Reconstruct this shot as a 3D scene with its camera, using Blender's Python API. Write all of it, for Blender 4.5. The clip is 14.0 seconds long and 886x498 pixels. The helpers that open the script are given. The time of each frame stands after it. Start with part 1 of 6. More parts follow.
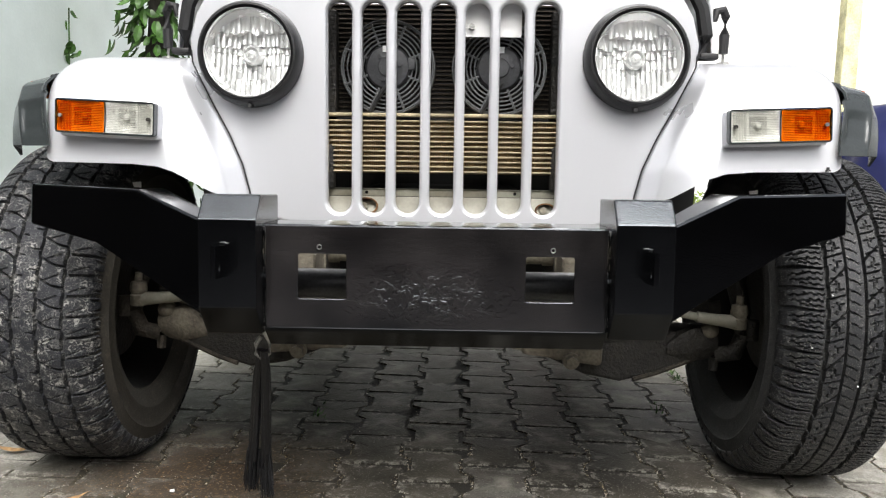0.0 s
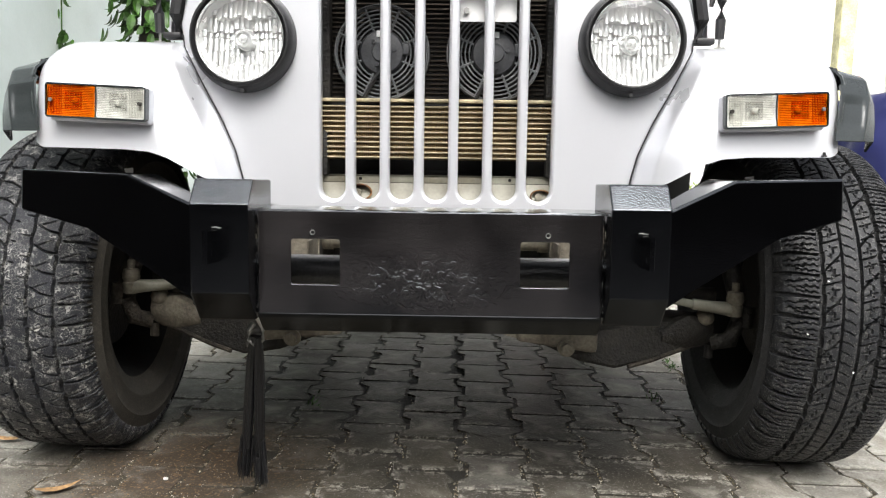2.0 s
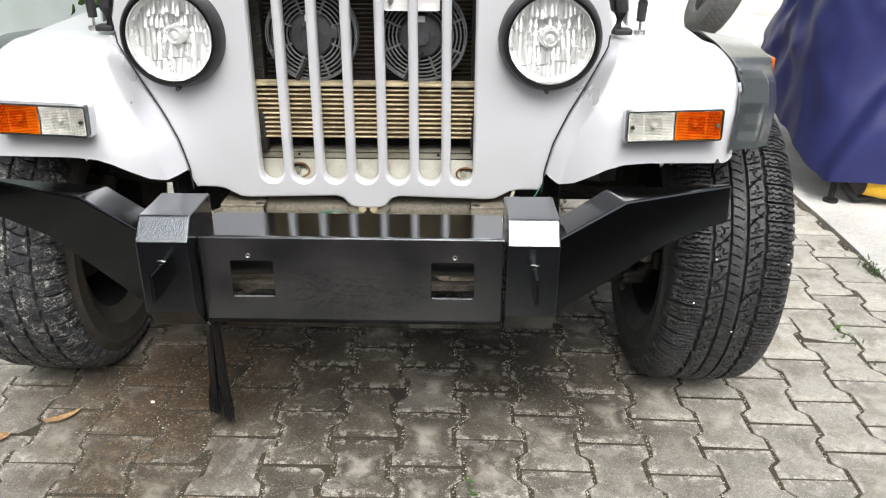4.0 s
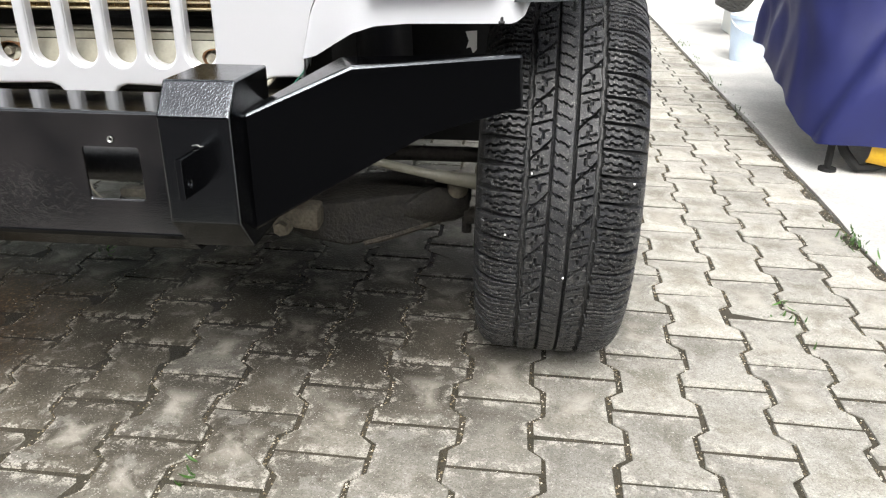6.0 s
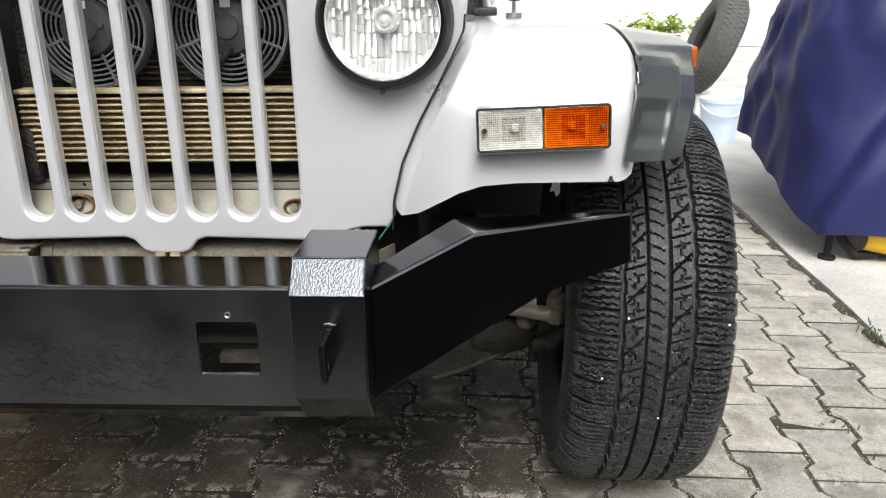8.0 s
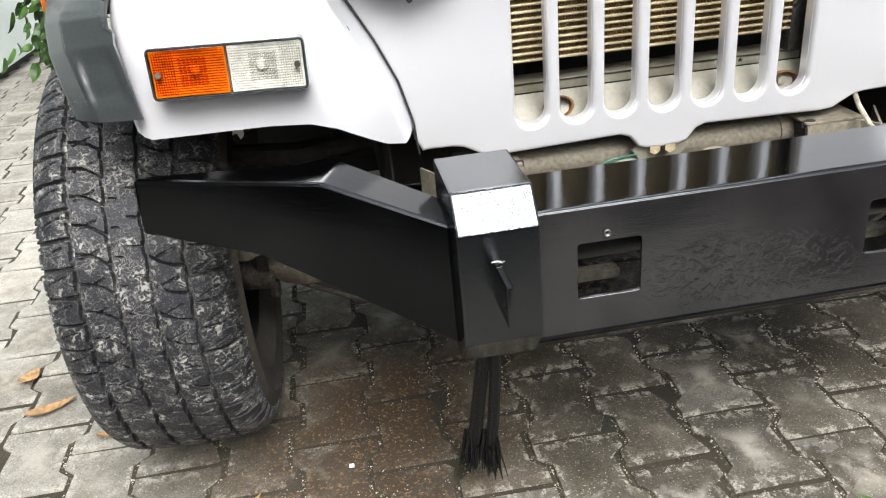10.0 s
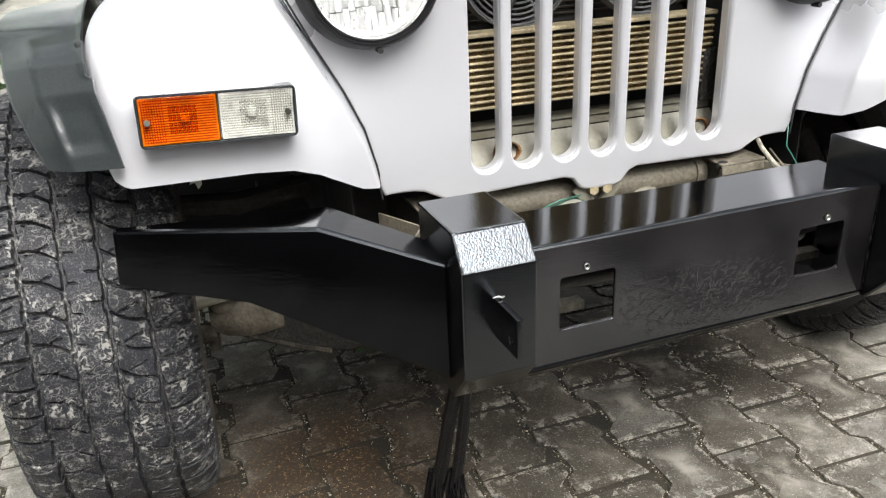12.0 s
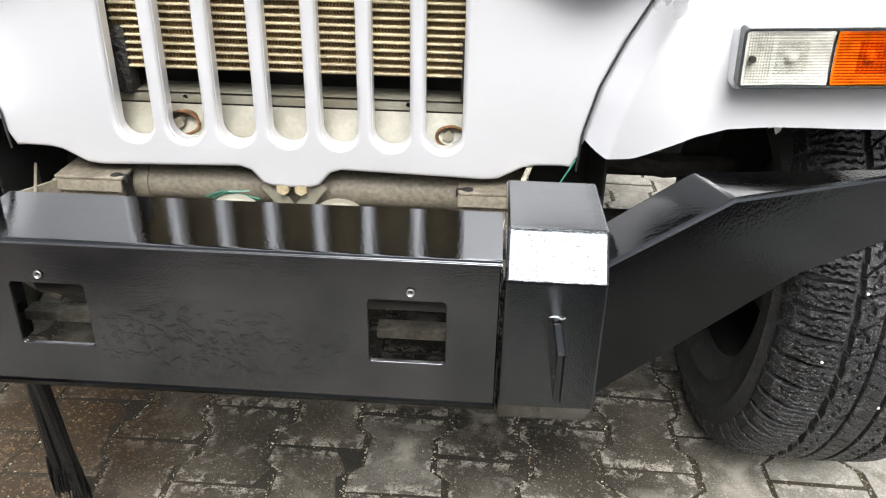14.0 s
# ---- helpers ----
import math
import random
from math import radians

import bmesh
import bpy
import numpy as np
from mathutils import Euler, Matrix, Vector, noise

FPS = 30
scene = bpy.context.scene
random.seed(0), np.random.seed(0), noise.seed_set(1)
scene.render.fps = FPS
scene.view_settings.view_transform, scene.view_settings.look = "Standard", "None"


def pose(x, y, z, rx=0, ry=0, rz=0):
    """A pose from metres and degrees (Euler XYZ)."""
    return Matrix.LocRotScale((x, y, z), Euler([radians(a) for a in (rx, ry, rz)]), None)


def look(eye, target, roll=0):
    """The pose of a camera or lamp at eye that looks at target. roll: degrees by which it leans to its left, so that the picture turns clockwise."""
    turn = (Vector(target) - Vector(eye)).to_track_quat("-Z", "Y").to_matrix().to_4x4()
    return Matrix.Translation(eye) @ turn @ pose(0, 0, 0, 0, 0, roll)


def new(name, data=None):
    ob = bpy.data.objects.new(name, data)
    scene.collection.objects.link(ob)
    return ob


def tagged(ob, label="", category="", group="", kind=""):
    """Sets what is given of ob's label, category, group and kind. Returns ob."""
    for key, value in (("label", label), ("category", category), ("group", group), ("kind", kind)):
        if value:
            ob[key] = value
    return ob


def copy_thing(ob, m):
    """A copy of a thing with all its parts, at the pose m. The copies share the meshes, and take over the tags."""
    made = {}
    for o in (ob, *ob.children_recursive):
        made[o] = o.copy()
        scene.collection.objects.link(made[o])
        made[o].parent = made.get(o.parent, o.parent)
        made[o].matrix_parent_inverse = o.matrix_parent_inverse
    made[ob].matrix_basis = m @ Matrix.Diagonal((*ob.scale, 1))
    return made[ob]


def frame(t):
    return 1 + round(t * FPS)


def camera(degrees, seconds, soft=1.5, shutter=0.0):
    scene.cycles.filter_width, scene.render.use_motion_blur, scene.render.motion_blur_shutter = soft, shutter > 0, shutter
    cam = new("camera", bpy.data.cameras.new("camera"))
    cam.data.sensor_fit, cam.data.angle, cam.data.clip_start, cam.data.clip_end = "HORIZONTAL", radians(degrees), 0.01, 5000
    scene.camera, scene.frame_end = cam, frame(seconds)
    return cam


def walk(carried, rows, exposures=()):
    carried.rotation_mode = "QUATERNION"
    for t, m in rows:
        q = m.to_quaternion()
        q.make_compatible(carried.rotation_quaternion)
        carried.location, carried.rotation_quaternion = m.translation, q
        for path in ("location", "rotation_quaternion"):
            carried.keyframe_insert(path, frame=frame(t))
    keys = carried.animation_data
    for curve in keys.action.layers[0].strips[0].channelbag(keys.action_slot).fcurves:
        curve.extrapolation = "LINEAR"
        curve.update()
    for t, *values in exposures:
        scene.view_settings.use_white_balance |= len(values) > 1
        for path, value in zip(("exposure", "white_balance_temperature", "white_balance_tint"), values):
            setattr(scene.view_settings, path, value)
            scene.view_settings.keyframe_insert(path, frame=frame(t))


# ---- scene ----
# ---------------------------------------------------------------- camera
cam = camera(58.3, 14.0, soft=1.2)
PATH = [
    (0, (0.04, -1.263, 0.655), (0.004, 0.727, 0.458), 2.1),
    (0.5, (0.037, -1.257, 0.651), (0.006, 0.733, 0.46), 2.0),
    (1, (0.037, -1.252, 0.646), (0.008, 0.738, 0.45), 2.0),
    (1.5, (0.052, -1.253, 0.642), (0.023, 0.736, 0.433), 2.0),
    (2, (0.043, -1.255, 0.643), (0.018, 0.733, 0.427), 2.1),
    (2.2, (0.044, -1.252, 0.641), (0.022, 0.736, 0.428), 2.2),
    (4.3, (0.256, -1.298, 1.169), (0.247, 0.5, 0.294), 1.7),
    (4.5, (0.324, -1.277, 1.158), (0.298, 0.518, 0.278), 2.7),
    (5, (0.438, -1.225, 1.099), (0.36, 0.556, 0.192), 3.8),
    (5.5, (0.634, -1.061, 0.894), (0.494, 0.739, 0.032), 3.0),
    (6, (0.733, -0.945, 0.827), (0.535, 0.875, 0.023), 1.3),
    (6.5, (0.765, -0.873, 0.859), (0.434, 0.959, 0.128), 3.0),
    (7, (0.791, -0.838, 0.89), (0.426, 1.009, 0.214), 2.7),
    (7.5, (0.745, -0.845, 0.904), (0.386, 1.01, 0.249), 2.4),
    (8, (0.5, -0.908, 0.942), (0.425, 0.981, 0.289), 0.6),
    (8.5, (0.136, -0.969, 0.969), (0.139, 0.879, 0.204), -2.3),
    (9, (-0.097, -0.919, 0.939), (-0.103, 0.874, 0.052), -2.6),
    (9.2, (-0.178, -0.884, 0.934), (-0.176, 0.892, 0.014), -3.2),
    (11.3, (-0.694, -0.766, 0.934), (-0.1, 0.959, 0.115), -2.5),
    (11.5, (-0.691, -0.768, 0.936), (-0.088, 0.958, 0.125), -2.3),
    (12, (-0.643, -0.785, 0.942), (-0.038, 0.946, 0.143), -1.3),
    (12.5, (-0.457, -0.831, 0.946), (-0.1, 0.969, 0.15), -1.0),
    (13, (-0.214, -0.842, 0.958), (-0.154, 0.984, 0.146), 1.8),
    (13.5, (0.007, -0.767, 0.943), (0.039, 1.033, 0.071), 4.5),
    (14, (0.253, -0.666, 0.93), (0.172, 1.107, 0.008), 2.6),
]
walk(cam, [(t, look(eye, target, roll)) for t, eye, target, roll in PATH],
     exposures=[(0.0, 1.13), (1.0, 1.18), (2.0, 1.26), (2.2, 1.26), (4.5, 1.25), (5.5, 1.42), (6.5, 1.5), (7.0, 1.22), (7.5, 1.15), (8.0, 1.08), (8.4, 1.2), (9.0, 1.6), (9.2, 1.58), (11.3, 1.33), (12.5, 1.25), (13.3, 1.35), (14.0, 1.56)])

# ---------------------------------------------------------------- light
world = bpy.data.worlds.new("overcast_sky")
scene.world = world
world.use_nodes = True
wn = world.node_tree.nodes
sky = wn.new("ShaderNodeTexSky")
sky.sky_type, sky.sun_disc = "NISHITA", False
sky.sun_elevation, sky.sun_rotation = radians(52), radians(178)
sky.air_density, sky.dust_density, sky.ozone_density = 1.0, 6.0, 0.6
wash = wn.new("ShaderNodeHueSaturation")
wash.inputs["Saturation"].default_value = 0.25
world.node_tree.links.new(sky.outputs[0], wash.inputs["Color"])
world.node_tree.links.new(wash.outputs[0], wn["Background"].inputs[0])
wn["Background"].inputs[1].default_value = 0.10
sun = new("sun", bpy.data.lights.new("sun", "SUN"))
sun.data.energy, sun.data.angle, sun.data.color = 1.45, radians(36), (1.0, 0.985, 0.96)
sun.matrix_world = look((0.5, -3.1, 4.0), (0, 0, 0))


# ---------------------------------------------------------------- materials
def node_mat(name, color, rough=0.5, metal=0.0, var=0.12, scale=6.0, grain=120.0, bump=0.05, tint=None, coat=0.0, spec=0.5, rand=0.0):
    """Principled surface with variation at two scales, fine relief and uneven gloss."""
    m = bpy.data.materials.new(name)
    m.use_nodes = True
    n, l = m.node_tree.nodes, m.node_tree.links
    p = n["Principled BSDF"]
    co = n.new("ShaderNodeTexCoord")
    big, small = n.new("ShaderNodeTexNoise"), n.new("ShaderNodeTexNoise")
    big.inputs["Scale"].default_value, big.inputs["Detail"].default_value = scale, 5
    small.inputs["Scale"].default_value, small.inputs["Detail"].default_value = grain, 3
    l.new(co.outputs["Object"], big.inputs["Vector"])
    l.new(co.outputs["Object"], small.inputs["Vector"])
    ramp = n.new("ShaderNodeValToRGB")
    ramp.color_ramp.elements[0].position, ramp.color_ramp.elements[1].position = 0.3, 0.7
    c0 = tint or tuple(c * (1 - 2.2 * var) for c in color)
    ramp.color_ramp.elements[0].color = (*c0, 1)
    ramp.color_ramp.elements[1].color = (*[min(1, c * (1 + var)) for c in color], 1)
    l.new(big.outputs["Fac"], ramp.inputs[0])
    mix = n.new("ShaderNodeMix")
    mix.data_type, mix.blend_type = "RGBA", "OVERLAY"
    mix.inputs[0].default_value = min(1.0, 2.5 * var)
    l.new(ramp.outputs[0], mix.inputs[6])
    l.new(small.outputs["Fac"], mix.inputs[7])
    out = mix.outputs[2]
    if rand:
        info, hue = n.new("ShaderNodeObjectInfo"), n.new("ShaderNodeHueSaturation")
        span = n.new("ShaderNodeMapRange")
        span.inputs["To Min"].default_value, span.inputs["To Max"].default_value = 1 - rand, 1 + rand
        l.new(info.outputs["Random"], span.inputs["Value"])
        l.new(span.outputs[0], hue.inputs["Value"])
        l.new(out, hue.inputs["Color"])
        out = hue.outputs[0]
    l.new(out, p.inputs["Base Color"])
    rr = n.new("ShaderNodeMapRange")
    rr.inputs["To Min"].default_value, rr.inputs["To Max"].default_value = max(0.04, rough * 0.75), min(1, rough * 1.25)
    l.new(big.outputs["Fac"], rr.inputs["Value"])
    l.new(rr.outputs[0], p.inputs["Roughness"])
    p.inputs["Metallic"].default_value = metal
    p.inputs["Coat Weight"].default_value = coat
    p.inputs["Coat Roughness"].default_value = 0.08
    p.inputs["Specular IOR Level"].default_value = spec
    if bump:
        b = n.new("ShaderNodeBump")
        b.inputs["Strength"].default_value, b.inputs["Distance"].default_value = min(1.0, bump * 4), 0.004
        l.new(small.outputs["Fac"], b.inputs["Height"])
        l.new(b.outputs[0], p.inputs["Normal"])
    return m


def clear_mat(name, color, rough=0.02):
    """Thin clear plastic or glass: see-through with gloss by Fresnel."""
    m = bpy.data.materials.new(name)
    m.use_nodes = True
    n, l = m.node_tree.nodes, m.node_tree.links
    n.remove(n["Principled BSDF"])
    t, g, f, mx = n.new("ShaderNodeBsdfTransparent"), n.new("ShaderNodeBsdfGlossy"), n.new("ShaderNodeFresnel"), n.new("ShaderNodeMixShader")
    t.inputs[0].default_value = (*color, 1)
    g.inputs["Roughness"].default_value = rough
    f.inputs["IOR"].default_value = 1.5
    l.new(f.outputs[0], mx.inputs[0])
    l.new(t.outputs[0], mx.inputs[1])
    l.new(g.outputs[0], mx.inputs[2])
    l.new(mx.outputs[0], n["Material Output"].inputs[0])
    return m


def paint_black_mat(name, gloss, wrinkled, peel=0.14, ior=1.5, grain=260):
    """Hand-brushed gloss black on welded steel: orange peel, brush marks, and a wrinkled patch on the face."""
    m = node_mat(name, (0.0009, 0.0009, 0.0011), gloss, 0, 0.15, 7, 60, 0.0, spec=0.5)
    m.node_tree.nodes["Principled BSDF"].inputs["IOR"].default_value = ior
    m.node_tree.nodes["Principled BSDF"].inputs["Specular Tint"].default_value = (0.86, 0.93, 1.0, 1)
    n, l = m.node_tree.nodes, m.node_tree.links
    p = n["Principled BSDF"]
    smear = p.inputs["Roughness"].links[0].from_node
    smear.inputs["From Min"].default_value, smear.inputs["From Max"].default_value = 0.36, 0.64
    smear.inputs["To Min"].default_value, smear.inputs["To Max"].default_value = gloss * 0.45, gloss * 1.5
    co = n.new("ShaderNodeTexCoord")
    fine, brush = n.new("ShaderNodeTexNoise"), n.new("ShaderNodeTexNoise")
    stretch = n.new("ShaderNodeMapping")
    stretch.inputs["Scale"].default_value = (0.12, 1, 1)
    l.new(co.outputs["Object"], stretch.inputs["Vector"])
    l.new(co.outputs["Object"], fine.inputs["Vector"])
    l.new(stretch.outputs[0], brush.inputs["Vector"])
    fine.inputs["Scale"].default_value, fine.inputs["Detail"].default_value = grain, 2
    brush.inputs["Scale"].default_value, brush.inputs["Detail"].default_value = 70, 3
    soft = n.new("ShaderNodeMath")
    soft.operation = "MULTIPLY"
    soft.inputs[1].default_value = peel
    l.new(fine.outputs["Fac"], soft.inputs[0])
    add = n.new("ShaderNodeMath")
    add.operation = "MULTIPLY_ADD"
    add.inputs[1].default_value = 0.5 if wrinkled else 0.3
    l.new(brush.outputs["Fac"], add.inputs[0])
    l.new(soft.outputs[0], add.inputs[2])
    height = add.outputs[0]
    if wrinkled:
        film = p.inputs["Base Color"].links[0].from_node.inputs[6].links[0].from_node.color_ramp
        film.elements[1].color = (0.024, 0.0215, 0.0215, 1)
        sub, div, ln = n.new("ShaderNodeVectorMath"), n.new("ShaderNodeVectorMath"), n.new("ShaderNodeVectorMath")
        sub.operation, div.operation, ln.operation = "SUBTRACT", "DIVIDE", "LENGTH"
        sub.inputs[1].default_value, div.inputs[1].default_value = (-0.01, 0, 0.452), (0.15, 1, 0.05)
        l.new(co.outputs["Object"], sub.inputs[0])
        l.new(sub.outputs[0], div.inputs[0])
        l.new(div.outputs[0], ln.inputs[0])
        edge, wrinkle = n.new("ShaderNodeMapRange"), n.new("ShaderNodeTexNoise")
        edge.inputs["From Min"].default_value, edge.inputs["From Max"].default_value = 1.15, 0.35
        l.new(ln.outputs["Value"], edge.inputs["Value"])
        wrinkle.inputs["Scale"].default_value, wrinkle.inputs["Detail"].default_value, wrinkle.inputs["Distortion"].default_value = 62, 3, 1.6
        l.new(co.outputs["Object"], wrinkle.inputs["Vector"])
        sharp = n.new("ShaderNodeMapRange")
        sharp.inputs["From Min"].default_value, sharp.inputs["From Max"].default_value = 0.47, 0.60
        l.new(wrinkle.outputs["Fac"], sharp.inputs["Value"])
        mul, tot = n.new("ShaderNodeMath"), n.new("ShaderNodeMath")
        mul.operation, tot.operation = "MULTIPLY", "MULTIPLY_ADD"
        l.new(edge.outputs[0], mul.inputs[0])
        l.new(sharp.outputs[0], mul.inputs[1])
        tot.inputs[1].default_value = 2.3
        l.new(mul.outputs[0], tot.inputs[0])
        l.new(height, tot.inputs[2])
        height = tot.outputs[0]
    b = n.new("ShaderNodeBump")
    b.inputs["Strength"].default_value, b.inputs["Distance"].default_value = 0.5, 0.0006
    l.new(height, b.inputs["Height"])
    l.new(b.outputs[0], p.inputs["Normal"])
    return m


def tyre_mat(name, streaks, specks, rough=0.7, film=0.0, lined=0.16, mud=(0.36, 0.355, 0.33), rubber=(0.013, 0.0145, 0.0180)):
    """Black rubber: wispy streaks of dried mud, fine pale specks and an even film of dust."""
    m = node_mat(name, rubber, rough, 0, 0.25, 22, 420, 0.10, spec=0.4)
    n, l = m.node_tree.nodes, m.node_tree.links
    p = n["Principled BSDF"]
    co = n.new("ShaderNodeTexCoord")

    def field(scale, detail, distort):
        k = n.new("ShaderNodeTexNoise")
        k.inputs["Scale"].default_value, k.inputs["Detail"].default_value, k.inputs["Distortion"].default_value = scale, detail, distort
        l.new(co.outputs["Object"], k.inputs["Vector"])
        return k.outputs["Fac"]

    def span(value, lo, hi, top=1.0):
        k = n.new("ShaderNodeMapRange")
        k.inputs["From Min"].default_value, k.inputs["From Max"].default_value, k.inputs["To Max"].default_value = lo, hi, top
        l.new(value, k.inputs["Value"])
        return k.outputs[0]

    def calc(kind, a, b):
        k = n.new("ShaderNodeMath")
        k.operation = kind
        l.new(a, k.inputs[0])
        if isinstance(b, float):
            k.inputs[1].default_value = b
        else:
            l.new(b, k.inputs[1])
        return k.outputs[0]

    wisp = calc("ABSOLUTE", calc("SUBTRACT", field(85, 9, 1.0), 0.5), 0.0)
    wisp = span(wisp, 0.034, 0.004, streaks * 0.42)
    wisp = calc("MULTIPLY", wisp, span(field(26, 5, 1.0), 0.44, 0.58))
    speck = span(field(400, 3, 0.5), 0.58, 0.66, specks)
    cake = calc("MULTIPLY", span(field(130, 9, 1.2), 0.50, 0.60, streaks * 0.75), span(field(34, 6, 0.6), 0.50, 0.60))
    total = calc("MAXIMUM", calc("MAXIMUM", wisp, cake), speck)
    groove = n.new("ShaderNodeAttribute")
    groove.attribute_name = "dust"
    total = calc("MAXIMUM", total, calc("MULTIPLY", groove.outputs["Fac"], lined))
    total = calc("ADD", total, film)
    old = p.inputs["Base Color"].links[0].from_socket
    mix = n.new("ShaderNodeMix")
    mix.data_type = "RGBA"
    mix.inputs[7].default_value = (*mud, 1)
    l.new(total, mix.inputs[0])
    l.new(old, mix.inputs[6])
    l.new(mix.outputs[2], p.inputs["Base Color"])
    return m


def paver_mat(island=False):
    """Grey concrete paver: dusty pale faces, a darker area, under-car shade painted in, brown spill, pale scuffs; each
    a little different.
    """
    m = node_mat("concrete_paver", (0.40, 0.390, 0.353), 0.8, 0, 0.12, 5, 170, 0.09, rand=0.2, spec=0.35)
    n, l = m.node_tree.nodes, m.node_tree.links
    p = n["Principled BSDF"]
    geo = n.new("ShaderNodeNewGeometry")
    if island:
        span = [k for k in n if k.type == "MAP_RANGE" and k.inputs["Value"].links and k.inputs["Value"].links[0].from_node.type == "OBJECT_INFO"][0]
        l.new(geo.outputs["Random Per Island"], span.inputs["Value"])
    base = p.inputs["Base Color"].links[0].from_socket

    which = geo.outputs["Random Per Island"]
    if not island:
        which = n.new("ShaderNodeObjectInfo").outputs["Random"]
    far, shift = n.new("ShaderNodeMath"), n.new("ShaderNodeVectorMath")
    far.operation, shift.operation = "MULTIPLY", "ADD"
    far.inputs[1].default_value = 61.0
    l.new(which, far.inputs[0])
    l.new(geo.outputs["Position"], shift.inputs[0])
    l.new(far.outputs[0], shift.inputs[1])

    def noisy(scale, detail, lo, hi, distort=0.0):
        k, r = n.new("ShaderNodeTexNoise"), n.new("ShaderNodeMapRange")
        k.inputs["Scale"].default_value, k.inputs["Detail"].default_value, k.inputs["Distortion"].default_value = scale, detail, distort
        r.inputs["From Min"].default_value, r.inputs["From Max"].default_value = lo, hi
        k.inputs["Roughness"].default_value = 0.62
        l.new(shift.outputs[0], k.inputs["Vector"])
        l.new(k.outputs["Fac"], r.inputs["Value"])
        return r.outputs[0]

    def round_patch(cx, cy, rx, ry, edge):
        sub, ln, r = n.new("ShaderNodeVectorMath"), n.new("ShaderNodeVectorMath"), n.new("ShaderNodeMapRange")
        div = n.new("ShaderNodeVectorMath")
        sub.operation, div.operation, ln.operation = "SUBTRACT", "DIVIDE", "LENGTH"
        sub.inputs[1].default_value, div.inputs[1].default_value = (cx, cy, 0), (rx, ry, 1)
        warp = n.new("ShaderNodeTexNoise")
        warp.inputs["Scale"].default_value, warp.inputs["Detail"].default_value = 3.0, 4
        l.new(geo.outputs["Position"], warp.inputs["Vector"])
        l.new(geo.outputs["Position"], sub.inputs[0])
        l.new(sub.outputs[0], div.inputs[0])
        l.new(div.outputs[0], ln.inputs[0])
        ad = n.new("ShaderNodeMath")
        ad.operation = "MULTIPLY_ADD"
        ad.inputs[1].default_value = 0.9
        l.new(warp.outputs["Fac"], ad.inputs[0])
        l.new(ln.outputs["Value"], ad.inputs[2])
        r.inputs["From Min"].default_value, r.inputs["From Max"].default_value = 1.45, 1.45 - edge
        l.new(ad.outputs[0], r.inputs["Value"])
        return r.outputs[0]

    def times(a, b):
        k = n.new("ShaderNodeMath")
        k.operation = "MULTIPLY"
        for q, v in ((0, a), (1, b)):
            if isinstance(v, float):
                k.inputs[q].default_value = v
            else:
                l.new(v, k.inputs[q])
        return k.outputs[0]

    def over(col, fac, c, kind="MIX"):
        x = n.new("ShaderNodeMix")
        x.data_type, x.blend_type = "RGBA", kind
        l.new(fac, x.inputs[0])
        l.new(col, x.inputs[6])
        x.inputs[7].default_value = (*c, 1)
        return x.outputs[2]

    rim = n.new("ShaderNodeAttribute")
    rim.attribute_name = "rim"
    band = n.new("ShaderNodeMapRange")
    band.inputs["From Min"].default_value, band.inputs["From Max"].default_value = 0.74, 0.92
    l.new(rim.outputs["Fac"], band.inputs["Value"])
    # Broad darker area around the front of the car.
    dark_area = round_patch(-0.12, 0.20, 1.44, 1.25, 0.75)
    # Wet floor, with the shade under the car painted into its colour.
    wet_shade = round_patch(0.06, 1.12, 1.0, 1.04, 0.6)
    # Shade inside the right wheel, painted into the paver colour.
    wheel_shade = round_patch(0.46, 0.60, 0.42, 0.50, 0.5)
    # Pale marks fade out where the under-car darkening is.
    dry = n.new("ShaderNodeMath")
    dry.operation = "MULTIPLY_ADD"
    dry.inputs[1].default_value, dry.inputs[2].default_value = -0.75, 1.0
    l.new(wet_shade, dry.inputs[0])
    partly = n.new("ShaderNodeMapRange")
    partly.inputs["To Min"].default_value = 0.35
    l.new(dark_area, partly.inputs["Value"])
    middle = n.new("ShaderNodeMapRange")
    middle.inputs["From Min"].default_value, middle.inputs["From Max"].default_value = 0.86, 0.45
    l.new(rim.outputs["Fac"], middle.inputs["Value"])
    col = over(base, times(noisy(60, 8, 0.42, 0.60, 0.4), 0.42), (0.62, 0.60, 0.56), "MULTIPLY")
    col = over(col, times(times(middle.outputs[0], noisy(7, 4, 0.44, 0.56, 0.3)), 0.8), (0.62, 0.60, 0.55), "MULTIPLY")
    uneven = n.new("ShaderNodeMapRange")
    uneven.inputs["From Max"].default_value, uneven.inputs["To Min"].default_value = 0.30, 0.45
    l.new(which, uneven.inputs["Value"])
    col = over(col, times(times(dark_area, uneven.outputs[0]), 0.92), (0.205, 0.186, 0.152), "MULTIPLY")
    col = over(col, times(wet_shade, 0.95), (0.062, 0.051, 0.036), "MULTIPLY")
    col = over(col, times(wheel_shade, 0.85), (0.34, 0.31, 0.27), "MULTIPLY")
    col = over(col, times(times(noisy(8, 7, 0.44, 0.62, 0.4), partly.outputs[0]), 0.36), (0.42, 0.40, 0.36), "MULTIPLY")
    # Paver rims are darkened too within the under-car shade.
    col = over(col, times(times(band.outputs[0], wet_shade), 0.8), (0.30, 0.27, 0.24), "MULTIPLY")
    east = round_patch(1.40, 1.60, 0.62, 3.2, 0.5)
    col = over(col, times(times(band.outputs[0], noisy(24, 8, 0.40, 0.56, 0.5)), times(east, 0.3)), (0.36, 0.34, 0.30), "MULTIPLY")
